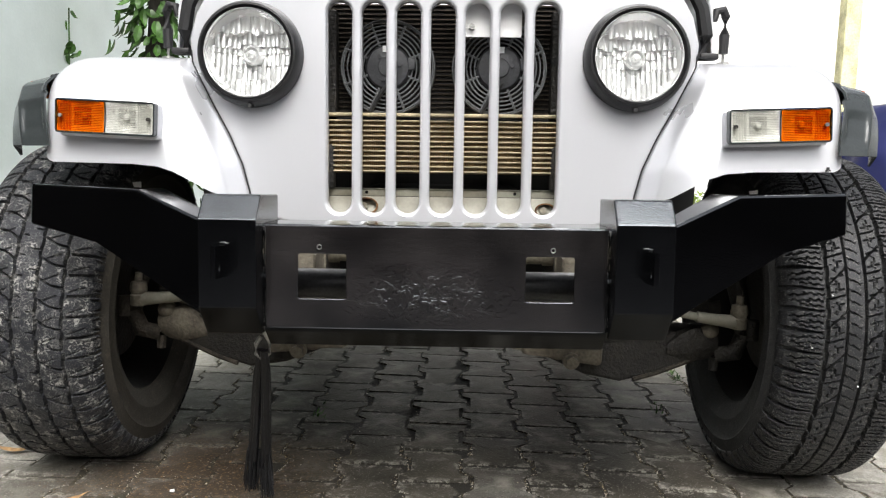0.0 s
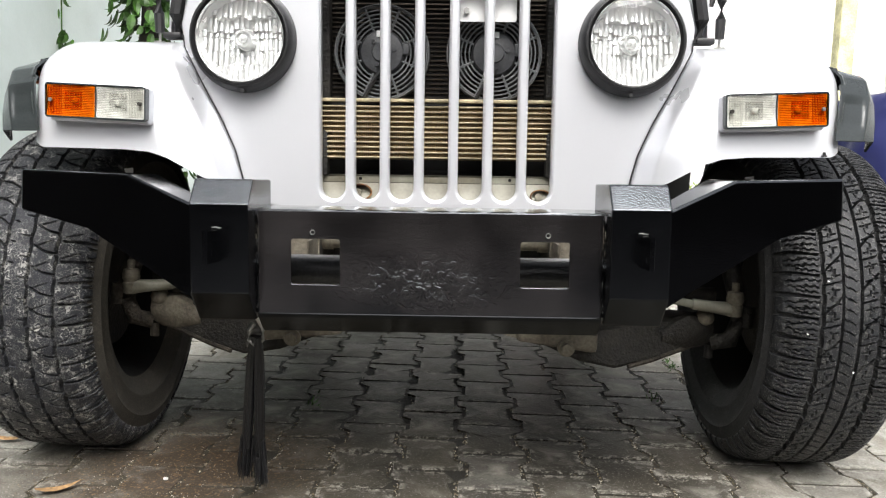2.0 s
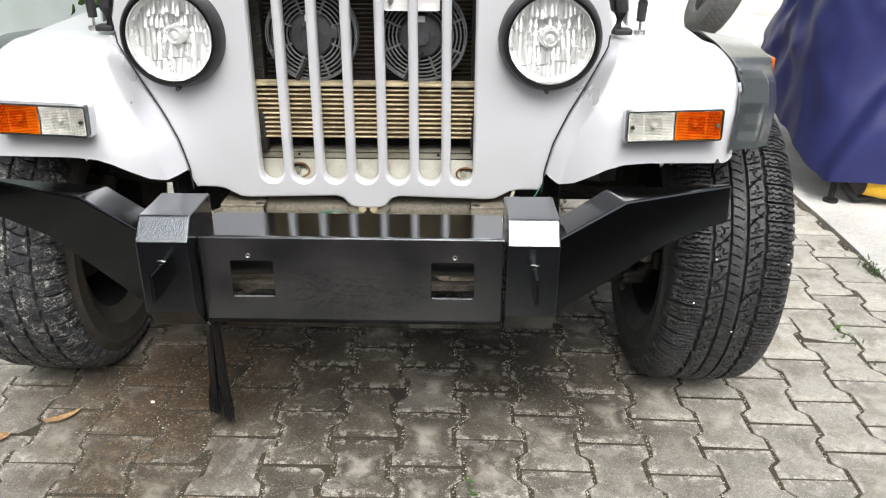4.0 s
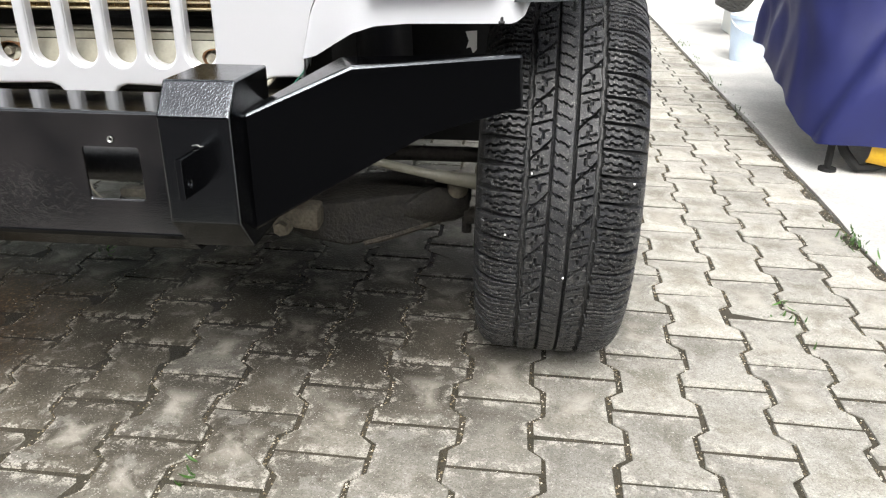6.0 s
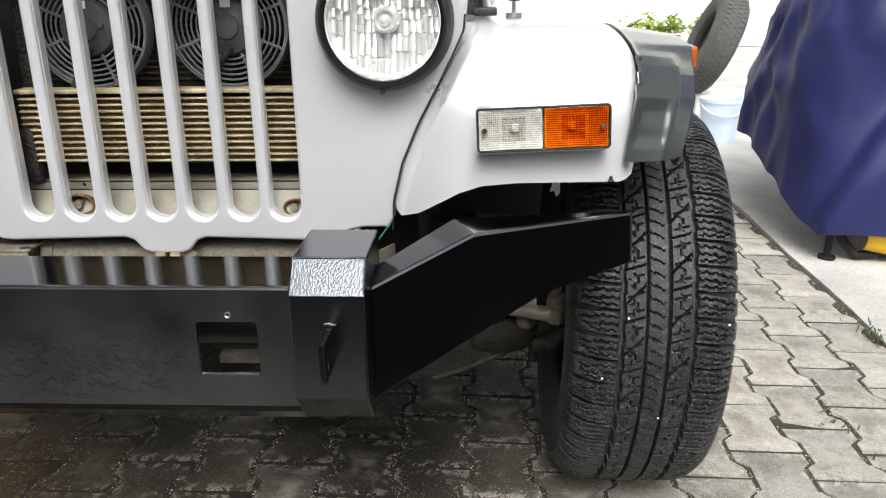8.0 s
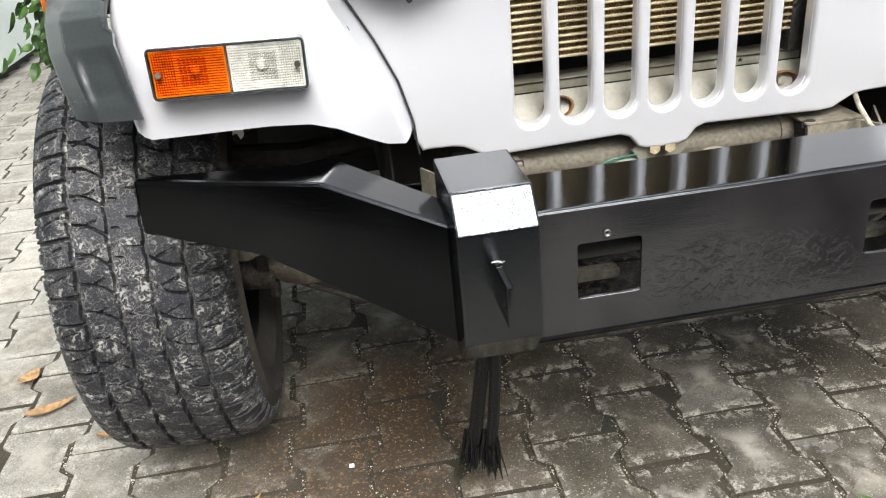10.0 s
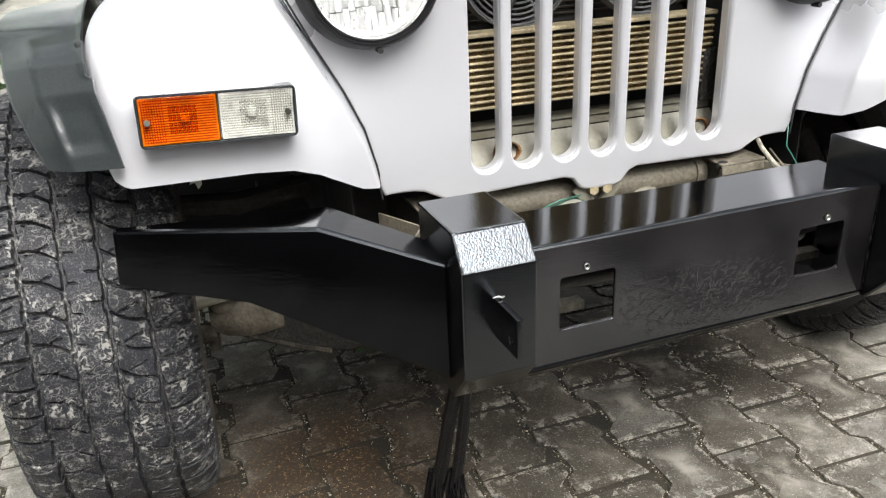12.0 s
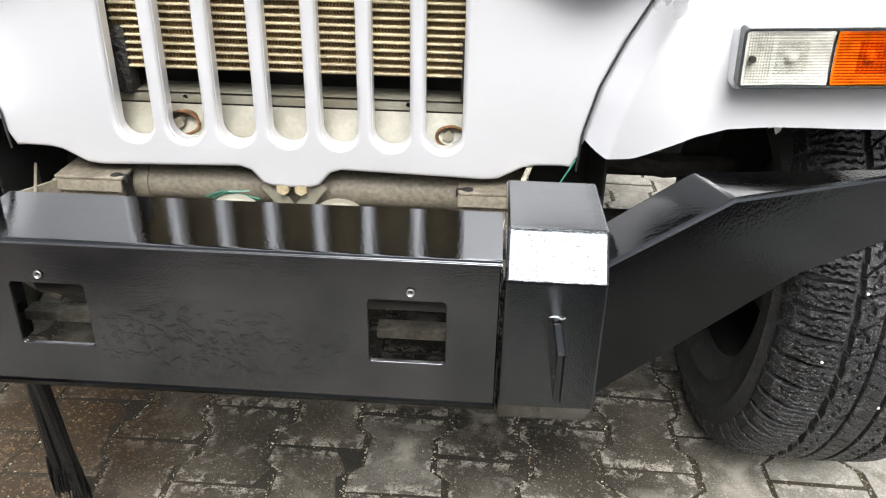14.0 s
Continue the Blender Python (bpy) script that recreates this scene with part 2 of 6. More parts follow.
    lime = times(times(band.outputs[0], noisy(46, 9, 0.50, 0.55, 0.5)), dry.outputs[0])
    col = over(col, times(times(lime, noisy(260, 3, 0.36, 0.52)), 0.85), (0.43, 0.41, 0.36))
    col = over(col, times(times(noisy(13, 8, 0.59, 0.63, 0.5), dry.outputs[0]), 0.25), (0.42, 0.41, 0.38))
    col = over(col, times(noisy(330, 3, 0.50, 0.62), 0.5), (0.36, 0.34, 0.31), "MULTIPLY")
    col = over(col, times(times(noisy(270, 3, 0.61, 0.68), dry.outputs[0]), 0.5), (0.58, 0.57, 0.53))
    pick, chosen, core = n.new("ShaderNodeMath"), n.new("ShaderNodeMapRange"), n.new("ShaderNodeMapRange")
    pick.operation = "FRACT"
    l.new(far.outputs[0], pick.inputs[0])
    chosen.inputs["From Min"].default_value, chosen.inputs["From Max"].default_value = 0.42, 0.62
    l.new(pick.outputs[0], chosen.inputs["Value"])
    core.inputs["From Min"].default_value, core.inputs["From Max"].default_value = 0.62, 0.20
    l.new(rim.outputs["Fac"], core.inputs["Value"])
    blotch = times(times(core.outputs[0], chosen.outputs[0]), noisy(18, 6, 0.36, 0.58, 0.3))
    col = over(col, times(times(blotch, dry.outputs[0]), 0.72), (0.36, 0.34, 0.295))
    brown = round_patch(-0.50, 0.30, 0.36, 0.50, 0.7)
    col = over(col, times(times(brown, noisy(9, 7, 0.30, 0.50, 0.5)), 0.9), (0.046, 0.031, 0.019))
    col = over(col, times(times(brown, noisy(150, 7, 0.55, 0.66, 0.5)), 0.7), (0.27, 0.175, 0.085))
    l.new(col, p.inputs["Base Color"])
    rough = n.new("ShaderNodeMapRange")
    rough.inputs["To Min"].default_value, rough.inputs["To Max"].default_value = 0.85, 0.42
    l.new(wet_shade, rough.inputs["Value"])
    l.new(rough.outputs[0], p.inputs["Roughness"])
    sheen = n.new("ShaderNodeMapRange")
    sheen.inputs["To Min"].default_value, sheen.inputs["To Max"].default_value = 0.35, 0.05
    l.new(wet_shade, sheen.inputs["Value"])
    l.new(sheen.outputs[0], p.inputs["Specular IOR Level"])
    return m


WHITE = node_mat("silver_white_car_paint", (0.76, 0.77, 0.80), 0.30, 0.5, 0.012, 3, 900, 0.0, coat=0.6)
BLACK = paint_black_mat("brushed_black_paint", 0.09, False, 0.30, 1.72)
# Weak-mirror copy of the black, also used to put shade into undersides.
BLACK_DULL = paint_black_mat("black_paint_weak_mirror", 0.10, False, 0.40, 1.34, 300)
BLACK_FACE = paint_black_mat("wrinkled_black_paint", 0.12, True, 0.45, 1.80, 420)
BLACK_POST = paint_black_mat("stippled_black_paint", 0.13, False, 0.6, 1.85, 620)
BLACK_STIPPLE = paint_black_mat("coarse_stippled_black_paint", 0.11, False, 2.4, 1.85, 400)
PIPE = node_mat("satin_black_pipe", (0.045, 0.046, 0.048), 0.42, 0, 0.2, 20, 160, 0.03)
PLASTIC = node_mat("grey_black_weathered_plastic", (0.036, 0.042, 0.043), 0.20, 0, 0.08, 9, 300, 0.012)
RUBBER = node_mat("black_rubber", (0.018, 0.018, 0.019), 0.55, 0, 0.15, 20, 200, 0.04)
TYRE_L = tyre_mat("muddy_tyre_rubber", 1.0, 0.24, 0.5, 0.004, 0.05, rubber=(0.011, 0.0125, 0.0175))
TYRE_R = tyre_mat("clean_tyre_rubber", 0.16, 0.40, 0.42, 0.001, 0.05, rubber=(0.009, 0.010, 0.0125))
WALLRUB = tyre_mat("dusty_tyre_sidewall", 0.15, 0.2, 0.75, 0.06)
WALL_L = tyre_mat("brown_dusted_sidewall", 0.3, 0.3, 0.8, 0.28, mud=(0.19, 0.168, 0.128))
CHROME = node_mat("chrome", (0.86, 0.86, 0.86), 0.08, 1.0, 0.02, 5, 200, 0.0)
REFLECT = node_mat("lamp_reflector", (0.97, 0.97, 0.96), 0.26, 0.5, 0.02, 30, 300, 0.0)
STEEL = node_mat("bare_steel", (0.5, 0.5, 0.48), 0.4, 1.0, 0.2, 30, 300, 0.05)
GOLD = node_mat("condenser_tube", (0.46, 0.39, 0.25), 0.5, 0.25, 0.2, 25, 240, 0.05)
BRASS = node_mat("crinkled_brass_fin", (0.22, 0.135, 0.045), 0.55, 0.4, 0.3, 40, 240, 0.1)
FIN = node_mat("condenser_fin", (0.12, 0.085, 0.04), 0.6, 0.4, 0.3, 60, 400, 0.1)
RUST = node_mat("rusty_steel", (0.16, 0.075, 0.025), 0.8, 0.1, 0.35, 60, 240, 0.15, tint=(0.05, 0.022, 0.008))
RADTUBE = node_mat("dark_brown_radiator_tube", (0.045, 0.034, 0.022), 0.6, 0.3, 0.3, 40, 240, 0.1)
CORE = node_mat("dark_radiator_core", (0.010, 0.009, 0.008), 0.7, 0.1, 0.25, 40, 300, 0.1)
CREAM = node_mat("cream_primer_sheet", (0.235, 0.232, 0.19), 0.45, 0, 0.08, 14, 160, 0.03, tint=(0.15, 0.137, 0.10))
DUSTY = node_mat("dusty_steel", (0.16, 0.144, 0.112), 0.7, 0.15, 0.25, 22, 150, 0.12, tint=(0.075, 0.062, 0.045))
TUBE = node_mat("pale_dusty_tube", (0.15, 0.138, 0.105), 0.6, 0.1, 0.25, 45, 160, 0.08, tint=(0.15, 0.13, 0.10))
ARM = node_mat("mud_dusted_steel", (0.020, 0.018, 0.014), 0.6, 0.05, 0.3, 38, 160, 0.3, tint=(0.006, 0.0055, 0.005))
TAN = node_mat("tan_dusted_steel", (0.065, 0.055, 0.042), 0.8, 0.05, 0.3, 45, 160, 0.3, tint=(0.014, 0.012, 0.009))
GRIME = node_mat("grimy_dark_steel", (0.035, 0.031, 0.026), 0.7, 0.1, 0.3, 18, 120, 0.2)
DARK = node_mat("black_liner", (0.010, 0.010, 0.010), 0.85, 0, 0.2, 10, 90, 0.05)
FANBLK = node_mat("grey_fan_plastic", (0.14, 0.145, 0.15), 0.5, 0, 0.15, 20, 200, 0.03)
MOTOR = node_mat("dark_motor_casing", (0.05, 0.052, 0.056), 0.45, 0, 0.2, 30, 200, 0.05)
GLASS = clear_mat("clear_glass", (0.97, 0.98, 0.98))
AMBER = clear_mat("amber_lens", (1.0, 0.555, 0.08), 0.05)
AMBER_RIB = clear_mat("amber_lens_rib", (0.86, 0.40, 0.06), 0.1)
CLEAR_RIB = clear_mat("clear_lens_rib", (0.90, 0.90, 0.87), 0.1)
AMBER_PRISM = clear_mat("amber_lens_prism", (1.0, 0.60, 0.12), 0.1)
CLEAR_PRISM = clear_mat("clear_lens_prism", (0.98, 0.98, 0.96), 0.1)
MARKER = node_mat("amber_marker", (0.50, 0.10, 0.006), 0.15, 0, 0.12, 40, 400, 0.0, coat=0.8)
CLEAR = clear_mat("ribbed_clear_lens", (0.997, 0.997, 0.985), 0.05)
INSIDE = node_mat("lamp_inside", (0.90, 0.895, 0.86), 0.3, 0.15, 0.12, 90, 300, 0.06)
PALE = node_mat("white_sheet", (0.85, 0.85, 0.84), 0.5, 0, 0.04, 10, 200, 0.02)
BLACKCORD = node_mat("black_shiny_cord", (0.003, 0.003, 0.0042), 0.45, 0, 0.2, 60, 300, 0.1)
WIRE = node_mat("green_wire", (0.02, 0.13, 0.085), 0.4, 0, 0.1, 10, 100, 0.0)
ROPE = node_mat("frayed_grey_cord", (0.36, 0.34, 0.27), 0.9, 0, 0.2, 60, 300, 0.2)
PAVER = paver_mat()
PAVER_FAR = paver_mat(True)
SAND = node_mat("joint_sand_and_moss", (0.040, 0.033, 0.022), 0.95, 0, 0.3, 22, 260, 0.6, tint=(0.026, 0.024, 0.013))
# Joint sand darkened in a disc: the car's shade put into its colour.
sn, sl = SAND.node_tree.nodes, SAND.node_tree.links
spot, sub, div, far, car_shade, tone = (sn.new("ShaderNode" + k) for k in ("NewGeometry", "VectorMath", "VectorMath", "VectorMath", "MapRange", "Mix"))
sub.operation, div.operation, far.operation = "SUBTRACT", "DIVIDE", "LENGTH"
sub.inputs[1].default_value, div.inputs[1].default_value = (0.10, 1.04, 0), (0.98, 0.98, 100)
car_shade.inputs["From Min"].default_value, car_shade.inputs["From Max"].default_value = 1.05, 0.55
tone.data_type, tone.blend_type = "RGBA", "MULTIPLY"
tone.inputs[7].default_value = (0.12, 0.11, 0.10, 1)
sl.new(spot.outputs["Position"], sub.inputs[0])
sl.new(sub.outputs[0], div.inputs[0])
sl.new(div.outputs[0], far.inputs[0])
sl.new(far.outputs["Value"], car_shade.inputs["Value"])
sl.new(car_shade.outputs[0], tone.inputs[0])
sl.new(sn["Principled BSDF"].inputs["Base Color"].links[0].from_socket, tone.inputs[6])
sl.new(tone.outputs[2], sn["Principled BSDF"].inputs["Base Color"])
GRIT = node_mat("mixed_grit", (0.36, 0.33, 0.27), 0.95, 0, 0.3, 30, 200, 0.2, spec=0.1)
gn, gl = GRIT.node_tree.nodes, GRIT.node_tree.links
grain_ramp, grain_geo = gn.new("ShaderNodeValToRGB"), gn.new("ShaderNodeNewGeometry")
for k, (at, c) in enumerate(((0.0, (0.035, 0.030, 0.020)), (1.0, (0.58, 0.55, 0.49)), (0.40, (0.085, 0.072, 0.05)), (0.72, (0.26, 0.215, 0.14)))):
    e = grain_ramp.color_ramp.elements[k] if k < 2 else grain_ramp.color_ramp.elements.new(at)
    e.position, e.color = at, (*c, 1)
gl.new(grain_geo.outputs["Random Per Island"], grain_ramp.inputs[0])
gl.new(grain_ramp.outputs[0], gn["Principled BSDF"].inputs["Base Color"])
CONC = node_mat("cast_concrete", (0.46, 0.455, 0.43), 0.85, 0, 0.14, 3, 110, 0.2)
WALLM = node_mat("pale_blue_green_plaster", (0.74, 0.82, 0.81), 0.8, 0, 0.05, 2.5, 60, 0.1, tint=(0.66, 0.74, 0.72))
WALLD = node_mat("dark_unseen_wall", (0.045, 0.042, 0.038), 0.85, 0, 0.2, 3, 40, 0.2)
WALLW = node_mat("white_plaster", (0.82, 0.82, 0.80), 0.8, 0, 0.04, 2, 50, 0.1)
RING = node_mat("black_lamp_surround", (0.007, 0.007, 0.008), 0.45, 0, 0.15, 20, 200, 0.04)
COVER = node_mat("navy_cover_cloth", (0.015, 0.019, 0.095), 0.5, 0, 0.12, 5, 500, 0.06, spec=0.35)
YELLOW = node_mat("yellow_paint", (0.75, 0.44, 0.01), 0.4, 0, 0.08, 6, 100, 0.02)
POTLEAF = node_mat("yellow_green_leaf", (0.24, 0.36, 0.03), 0.5, 0, 0.35, 9, 60, 0.05)
LEAF = node_mat("green_leaf", (0.045, 0.12, 0.014), 0.5, 0, 0.35, 9, 60, 0.05)
DRYLEAF = node_mat("dry_leaf", (0.36, 0.22, 0.10), 0.8, 0, 0.25, 30, 120, 0.1)
BARK = node_mat("dark_bark", (0.03, 0.026, 0.019), 0.9, 0, 0.3, 12, 60, 0.5)
TERRA = node_mat("red_plastic_pot", (0.50, 0.07, 0.05), 0.5, 0, 0.12, 12, 90, 0.04)
BLUE = node_mat("pale_blue_plastic", (0.60, 0.71, 0.86), 0.35, 0, 0.06, 8, 100, 0.02)
REDP = node_mat("red_gate_paint", (0.55, 0.13, 0.12), 0.5, 0, 0.1, 8, 90, 0.03)


# ---------------------------------------------------------------- building helpers
def part(name, bm, material, parent=None, label="", lean=False, angle=35, m=None):
    """Links a bmesh as one mesh object, under a thing or a part."""
    bmesh.ops.recalc_face_normals(bm, faces=bm.faces[:])
    me = bpy.data.meshes.new(name)
    bm.to_mesh(me)
    bm.free()
    for f in me.polygons:
        f.use_smooth = True
    me.set_sharp_from_angle(angle=radians(angle))
    me.materials.append(material)
    ob = new(name, me)
    ob.parent = parent
    if max(f.area for f in me.polygons) > 0.0015:
        even = ob.modifiers.new("even_shading", "WEIGHTED_NORMAL")
        even.keep_sharp = True
    if lean:
        ob.matrix_basis = LEAN
    if m is not None:
        ob.matrix_basis = m
    return tagged(ob, label)


def thing(name, label, category, group="", place=(0, 0, 0), parent=None):
    ob = new(name)
    ob.empty_display_size = 0.1
    ob.location = place
    ob.parent = parent
    return tagged(ob, label, category, group)


def box(bm, c, s, bevel=0.0, turn=None, seg=2):
    made = bmesh.ops.create_cube(bm, size=1.0)["verts"]
    mat = Matrix.Translation(c) @ (turn or Matrix.Identity(4)) @ Matrix.Diagonal((*s, 1))
    bmesh.ops.transform(bm, matrix=mat, verts=made)
    if bevel:
        edges = list({e for v in made for e in v.link_edges})
        bmesh.ops.bevel(bm, geom=edges, offset=bevel, segments=seg, affect="EDGES", profile=0.5)


def cyl(bm, p0, p1, r0, r1=None, seg=16):
    p0, p1 = Vector(p0), Vector(p1)
    d = p1 - p0
    m = Matrix.Translation((p0 + p1) / 2) @ d.to_track_quat("Z", "Y").to_matrix().to_4x4()
    bmesh.ops.create_cone(bm, cap_ends=True, segments=seg, radius1=r0, radius2=r0 if r1 is None else r1, depth=d.length, matrix=m)


def tube(bm, pts, r, seg=8, squash=1.0):
    """A round bar along points; r may be one radius or one for each point."""
    pts = [Vector(p) for p in pts]
    rs = [r] * len(pts) if isinstance(r, (int, float)) else r
    rings = []
    for i, p in enumerate(pts):
        d = (pts[min(i + 1, len(pts) - 1)] - pts[max(i - 1, 0)]).normalized()
        q = d.to_track_quat("Z", "Y")
        rings.append([bm.verts.new(p + q @ Vector((rs[i] * math.cos(a), rs[i] * squash * math.sin(a), 0))) for a in [2 * math.pi * k / seg for k in range(seg)]])
    for a, b in zip(rings, rings[1:]):
        for k in range(seg):
            bm.faces.new((a[k], a[(k + 1) % seg], b[(k + 1) % seg], b[k]))
    bm.faces.new(rings[0])
    bm.faces.new(rings[-1])


def revolve(bm, profile, seg=48, axis="x", close=False):
    """Profile rows (along, radius) turned round an axis through the origin."""
    rings = []
    for along, r in profile:
        ring = []
        for k in range(seg):
            a = 2 * math.pi * k / seg
            c, s = r * math.cos(a), r * math.sin(a)
            ring.append(bm.verts.new((along, c, s) if axis == "x" else (c, along, s) if axis == "y" else (c, s, along)))
        rings.append(ring)
    pairs = list(zip(rings, rings[1:]))
    if close:
        pairs.append((rings[-1], rings[0]))
    for a, b in pairs:
        for k in range(seg):
            bm.faces.new((a[k], a[(k + 1) % seg], b[(k + 1) % seg], b[k]))


def sheet(bm, rows, loop=False):
    """A skin over rows of points."""
    grid = [[bm.verts.new(p) for p in row] for row in rows]
    for a, b in zip(grid, grid[1:]):
        n = len(a)
        for k in range(n if loop else n - 1):
            bm.faces.new((a[k], a[(k + 1) % n], b[(k + 1) % n], b[k]))
    return grid


def thicken(bm, depth):
    bmesh.ops.recalc_face_normals(bm, faces=bm.faces[:])
    bmesh.ops.solidify(bm, geom=bm.faces[:], thickness=depth)


def plate(outlines, thick, bevel=0.0):
    """A flat plate in x and z, facing y, from closed outlines of (x, z); inner ones are holes."""
    cu = bpy.data.curves.new("outline", "CURVE")
    cu.dimensions, cu.fill_mode = "2D", "BOTH"
    cu.extrude, cu.bevel_depth, cu.offset, cu.bevel_resolution = thick / 2 - bevel, bevel, -bevel, 3
    for pts in outlines:
        sp = cu.splines.new("POLY")
        sp.points.add(len(pts) - 1)
        for q, (x, z) in zip(sp.points, pts):
            q.co = (x, z, 0, 1)
        sp.use_cyclic_u = True
    ob = new("outline", cu)
    me = bpy.data.meshes.new_from_object(ob.evaluated_get(bpy.context.evaluated_depsgraph_get()))
    bpy.data.objects.remove(ob)
    bpy.data.curves.remove(cu)
    bm = bmesh.new()
    bm.from_mesh(me)
    bpy.data.meshes.remove(me)
    bmesh.ops.remove_doubles(bm, verts=bm.verts[:], dist=1e-5)
    for v in bm.verts:
        v.co = Vector((v.co.x, -v.co.z, v.co.y))
    return bm


def slot_line(x0, x1, z0, z1, n=8):
    """A slot with round ends."""
    r, c = (x1 - x0) / 2, (x0 + x1) / 2
    low = [(c + r * math.cos(a), z0 + r + r * math.sin(a)) for a in [math.pi + math.pi * k / n for k in range(n + 1)]]
    top = [(c + r * math.cos(a), z1 - r + r * math.sin(a)) for a in [math.pi * k / n for k in range(n + 1)]]
    return low + top


def round_rect(x0, x1, z0, z1, r, n=4):
    pts = []
    for cx, cz, a0 in ((x1 - r, z1 - r, 0), (x0 + r, z1 - r, 90), (x0 + r, z0 + r, 180), (x1 - r, z0 + r, 270)):
        pts += [(cx + r * math.cos(radians(a0 + 90 * k / n)), cz + r * math.sin(radians(a0 + 90 * k / n))) for k in range(n + 1)]
    return pts


def circle(cx, cz, r, n=32):
    return [(cx + r * math.cos(2 * math.pi * k / n), cz + r * math.sin(2 * math.pi * k / n)) for k in range(n)]


def interp(x, table):
    return float(np.interp(x, [a for a, _ in table], [b for _, b in table]))


def smooth(v, lo, hi):
    t = np.clip((v - lo) / (hi - lo), 0, 1)
    return t * t * (3 - 2 * t)


def moved(bm, y=0.0):
    bmesh.ops.translate(bm, verts=bm.verts[:], vec=(0, y, 0))
    return bm


def fall(x):
    """The paving falls away a little towards the west."""
    return 0.030 * min(0.0, max(x, -1.6) - 0.15)


# ---------------------------------------------------------------- setting
def wall(name, c, s, material):
    bm = bmesh.new()
    box(bm, c, s, 0.01)
    return tagged(part(name, bm, material), kind="structure")


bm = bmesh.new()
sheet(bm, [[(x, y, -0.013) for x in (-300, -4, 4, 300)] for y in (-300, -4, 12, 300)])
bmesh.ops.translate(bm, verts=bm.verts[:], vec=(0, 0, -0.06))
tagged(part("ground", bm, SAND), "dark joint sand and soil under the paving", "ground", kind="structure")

bm = bmesh.new()
rows = []
for j in range(60):
    y = -4 + 15 * j / 59
    row = []
    for i in range(14):
        x = 1.641 + 0.02 * noise.noise((y * 1.5, 0, 0)) + 7.0 * (i / 13) ** 2
        row.append((x, y, 0.004 + 0.006 * noise.noise((x * 1.3, y * 1.3, 2))))
    rows.append([(row[0][0], y, -0.05)] + row)
sheet(bm, rows)
tagged(part("pavement", bm, CONC, angle=50), "pale rough cast concrete strip beside the pavers", "pavement", kind="structure")

# The dark WALLD walls are unseen, added for dark reflections in the bumper.
wall("wall_west", (-2.35, 6.1, 1.6), (0.2, 11.4, 3.2), WALLM)
wall("unseen_wall_west", (-2.35, -2.6, 1.1), (0.2, 6.0, 2.2), WALLD)
wall("wall_north", (2.0, 11.2, 2.6), (9.0, 0.2, 5.2), WALLW)
wall("wall_east", (6.6, 6.0, 2.0), (0.2, 10.6, 4.0), WALLW)
wall("unseen_wall_east", (6.6, -2.45, 1.1), (0.2, 6.3, 2.2), WALLD)
wall("unseen_wall_south", (2.0, -5.6, 1.25), (9.0, 0.2, 2.5), WALLD)

# Unseen dark ground, added and edged to tone what the bumper mirrors.
bm = bmesh.new()
for x0, x1, y1 in ((-2.2, -0.42, -0.85), (-0.42, 0.48, -1.0), (0.48, 6.5, -0.62)):
    sheet(bm, [[(x0 + (x1 - x0) * k / 6, -5.5 + (y1 + 5.5) * j / 6, 0.012) for k in range(7)] for j in range(7)])
tagged(part("road", bm, node_mat("dark_unseen_ground", (0.045, 0.043, 0.045), 0.95, 0, 0.2, 4, 120, 0.2, spec=0.15)), "dark ground added out of view to tone the bumper's reflections", "road", kind="structure")

# ---------------------------------------------------------------- the car
LEAN = Matrix.Translation((0.018, 0, 0)) @ Matrix.Rotation(radians(-1.3), 4, "Y")
car = thing("jeep", "silver-white off-road jeep with a home-built black steel bumper", "car")


def grille_panel():
    edge = [(0.555, 0.362), (0.575, 0.372), (0.60, 0.373), (0.66, 0.388), (0.72, 0.414), (0.785, 0.449), (0.855, 0.483), (0.90, 0.487), (0.95, 0.474), (1.0, 0.445), (1.04, 0.40), (1.06, 0.34)]
    low = [(0.0, 0.511), (0.026, 0.512), (0.038, 0.516), (0.052, 0.533), (0.066, 0.538), (0.25, 0.533), (0.27, 0.535), (0.302, 0.552), (0.318, 0.555), (0.35, 0.556)]
    right = low + [(x, z) for z, x in edge]
    outline = right + [(-x, z) for x, z in right[::-1] if x > 0]
    holes = []
    for k in range(7):
        c = (k - 3) * 0.0663
        holes.append(slot_line(c - 0.0245, c + 0.0245, 0.5685, 0.976, 12))
    for s in (-1, 1):
        holes.append(circle(s * 0.367, 0.871, 0.088, 40))
    bm = moved(plate([outline] + holes, 0.016, 0.0058), 0.292)
    return part("grille_panel", bm, WHITE, car, "silver-white pressed grille panel with seven slots", lean=True)


panel = grille_panel()
for k in range(7):
    c = (k - 3) * 0.0663
    bm = plate([slot_line(c - 0.0262, c + 0.0262, 0.5668, 0.978, 12), slot_line(c - 0.0235, c + 0.0235, 0.5695, 0.975, 12)], 0.018, 0.0013)
    part("slot_rim", moved(bm, 0.301), WHITE, panel)

SEAM = [(0.55, 0.370), (0.575, 0.3725), (0.60, 0.3735), (0.66, 0.3885), (0.72, 0.4145), (0.785, 0.4495), (0.855, 0.4835), (0.90, 0.4875)]
FLOOR_EDGE = [(0.0, 0.596), (0.05, 0.601), (0.12, 0.610), (0.19, 0.627), (0.27, 0.645), (0.36, 0.655), (0.5, 0.659), (0.93, 0.661), (0.97, 0.668), (1.0, 0.69)]
TOP = 0.866


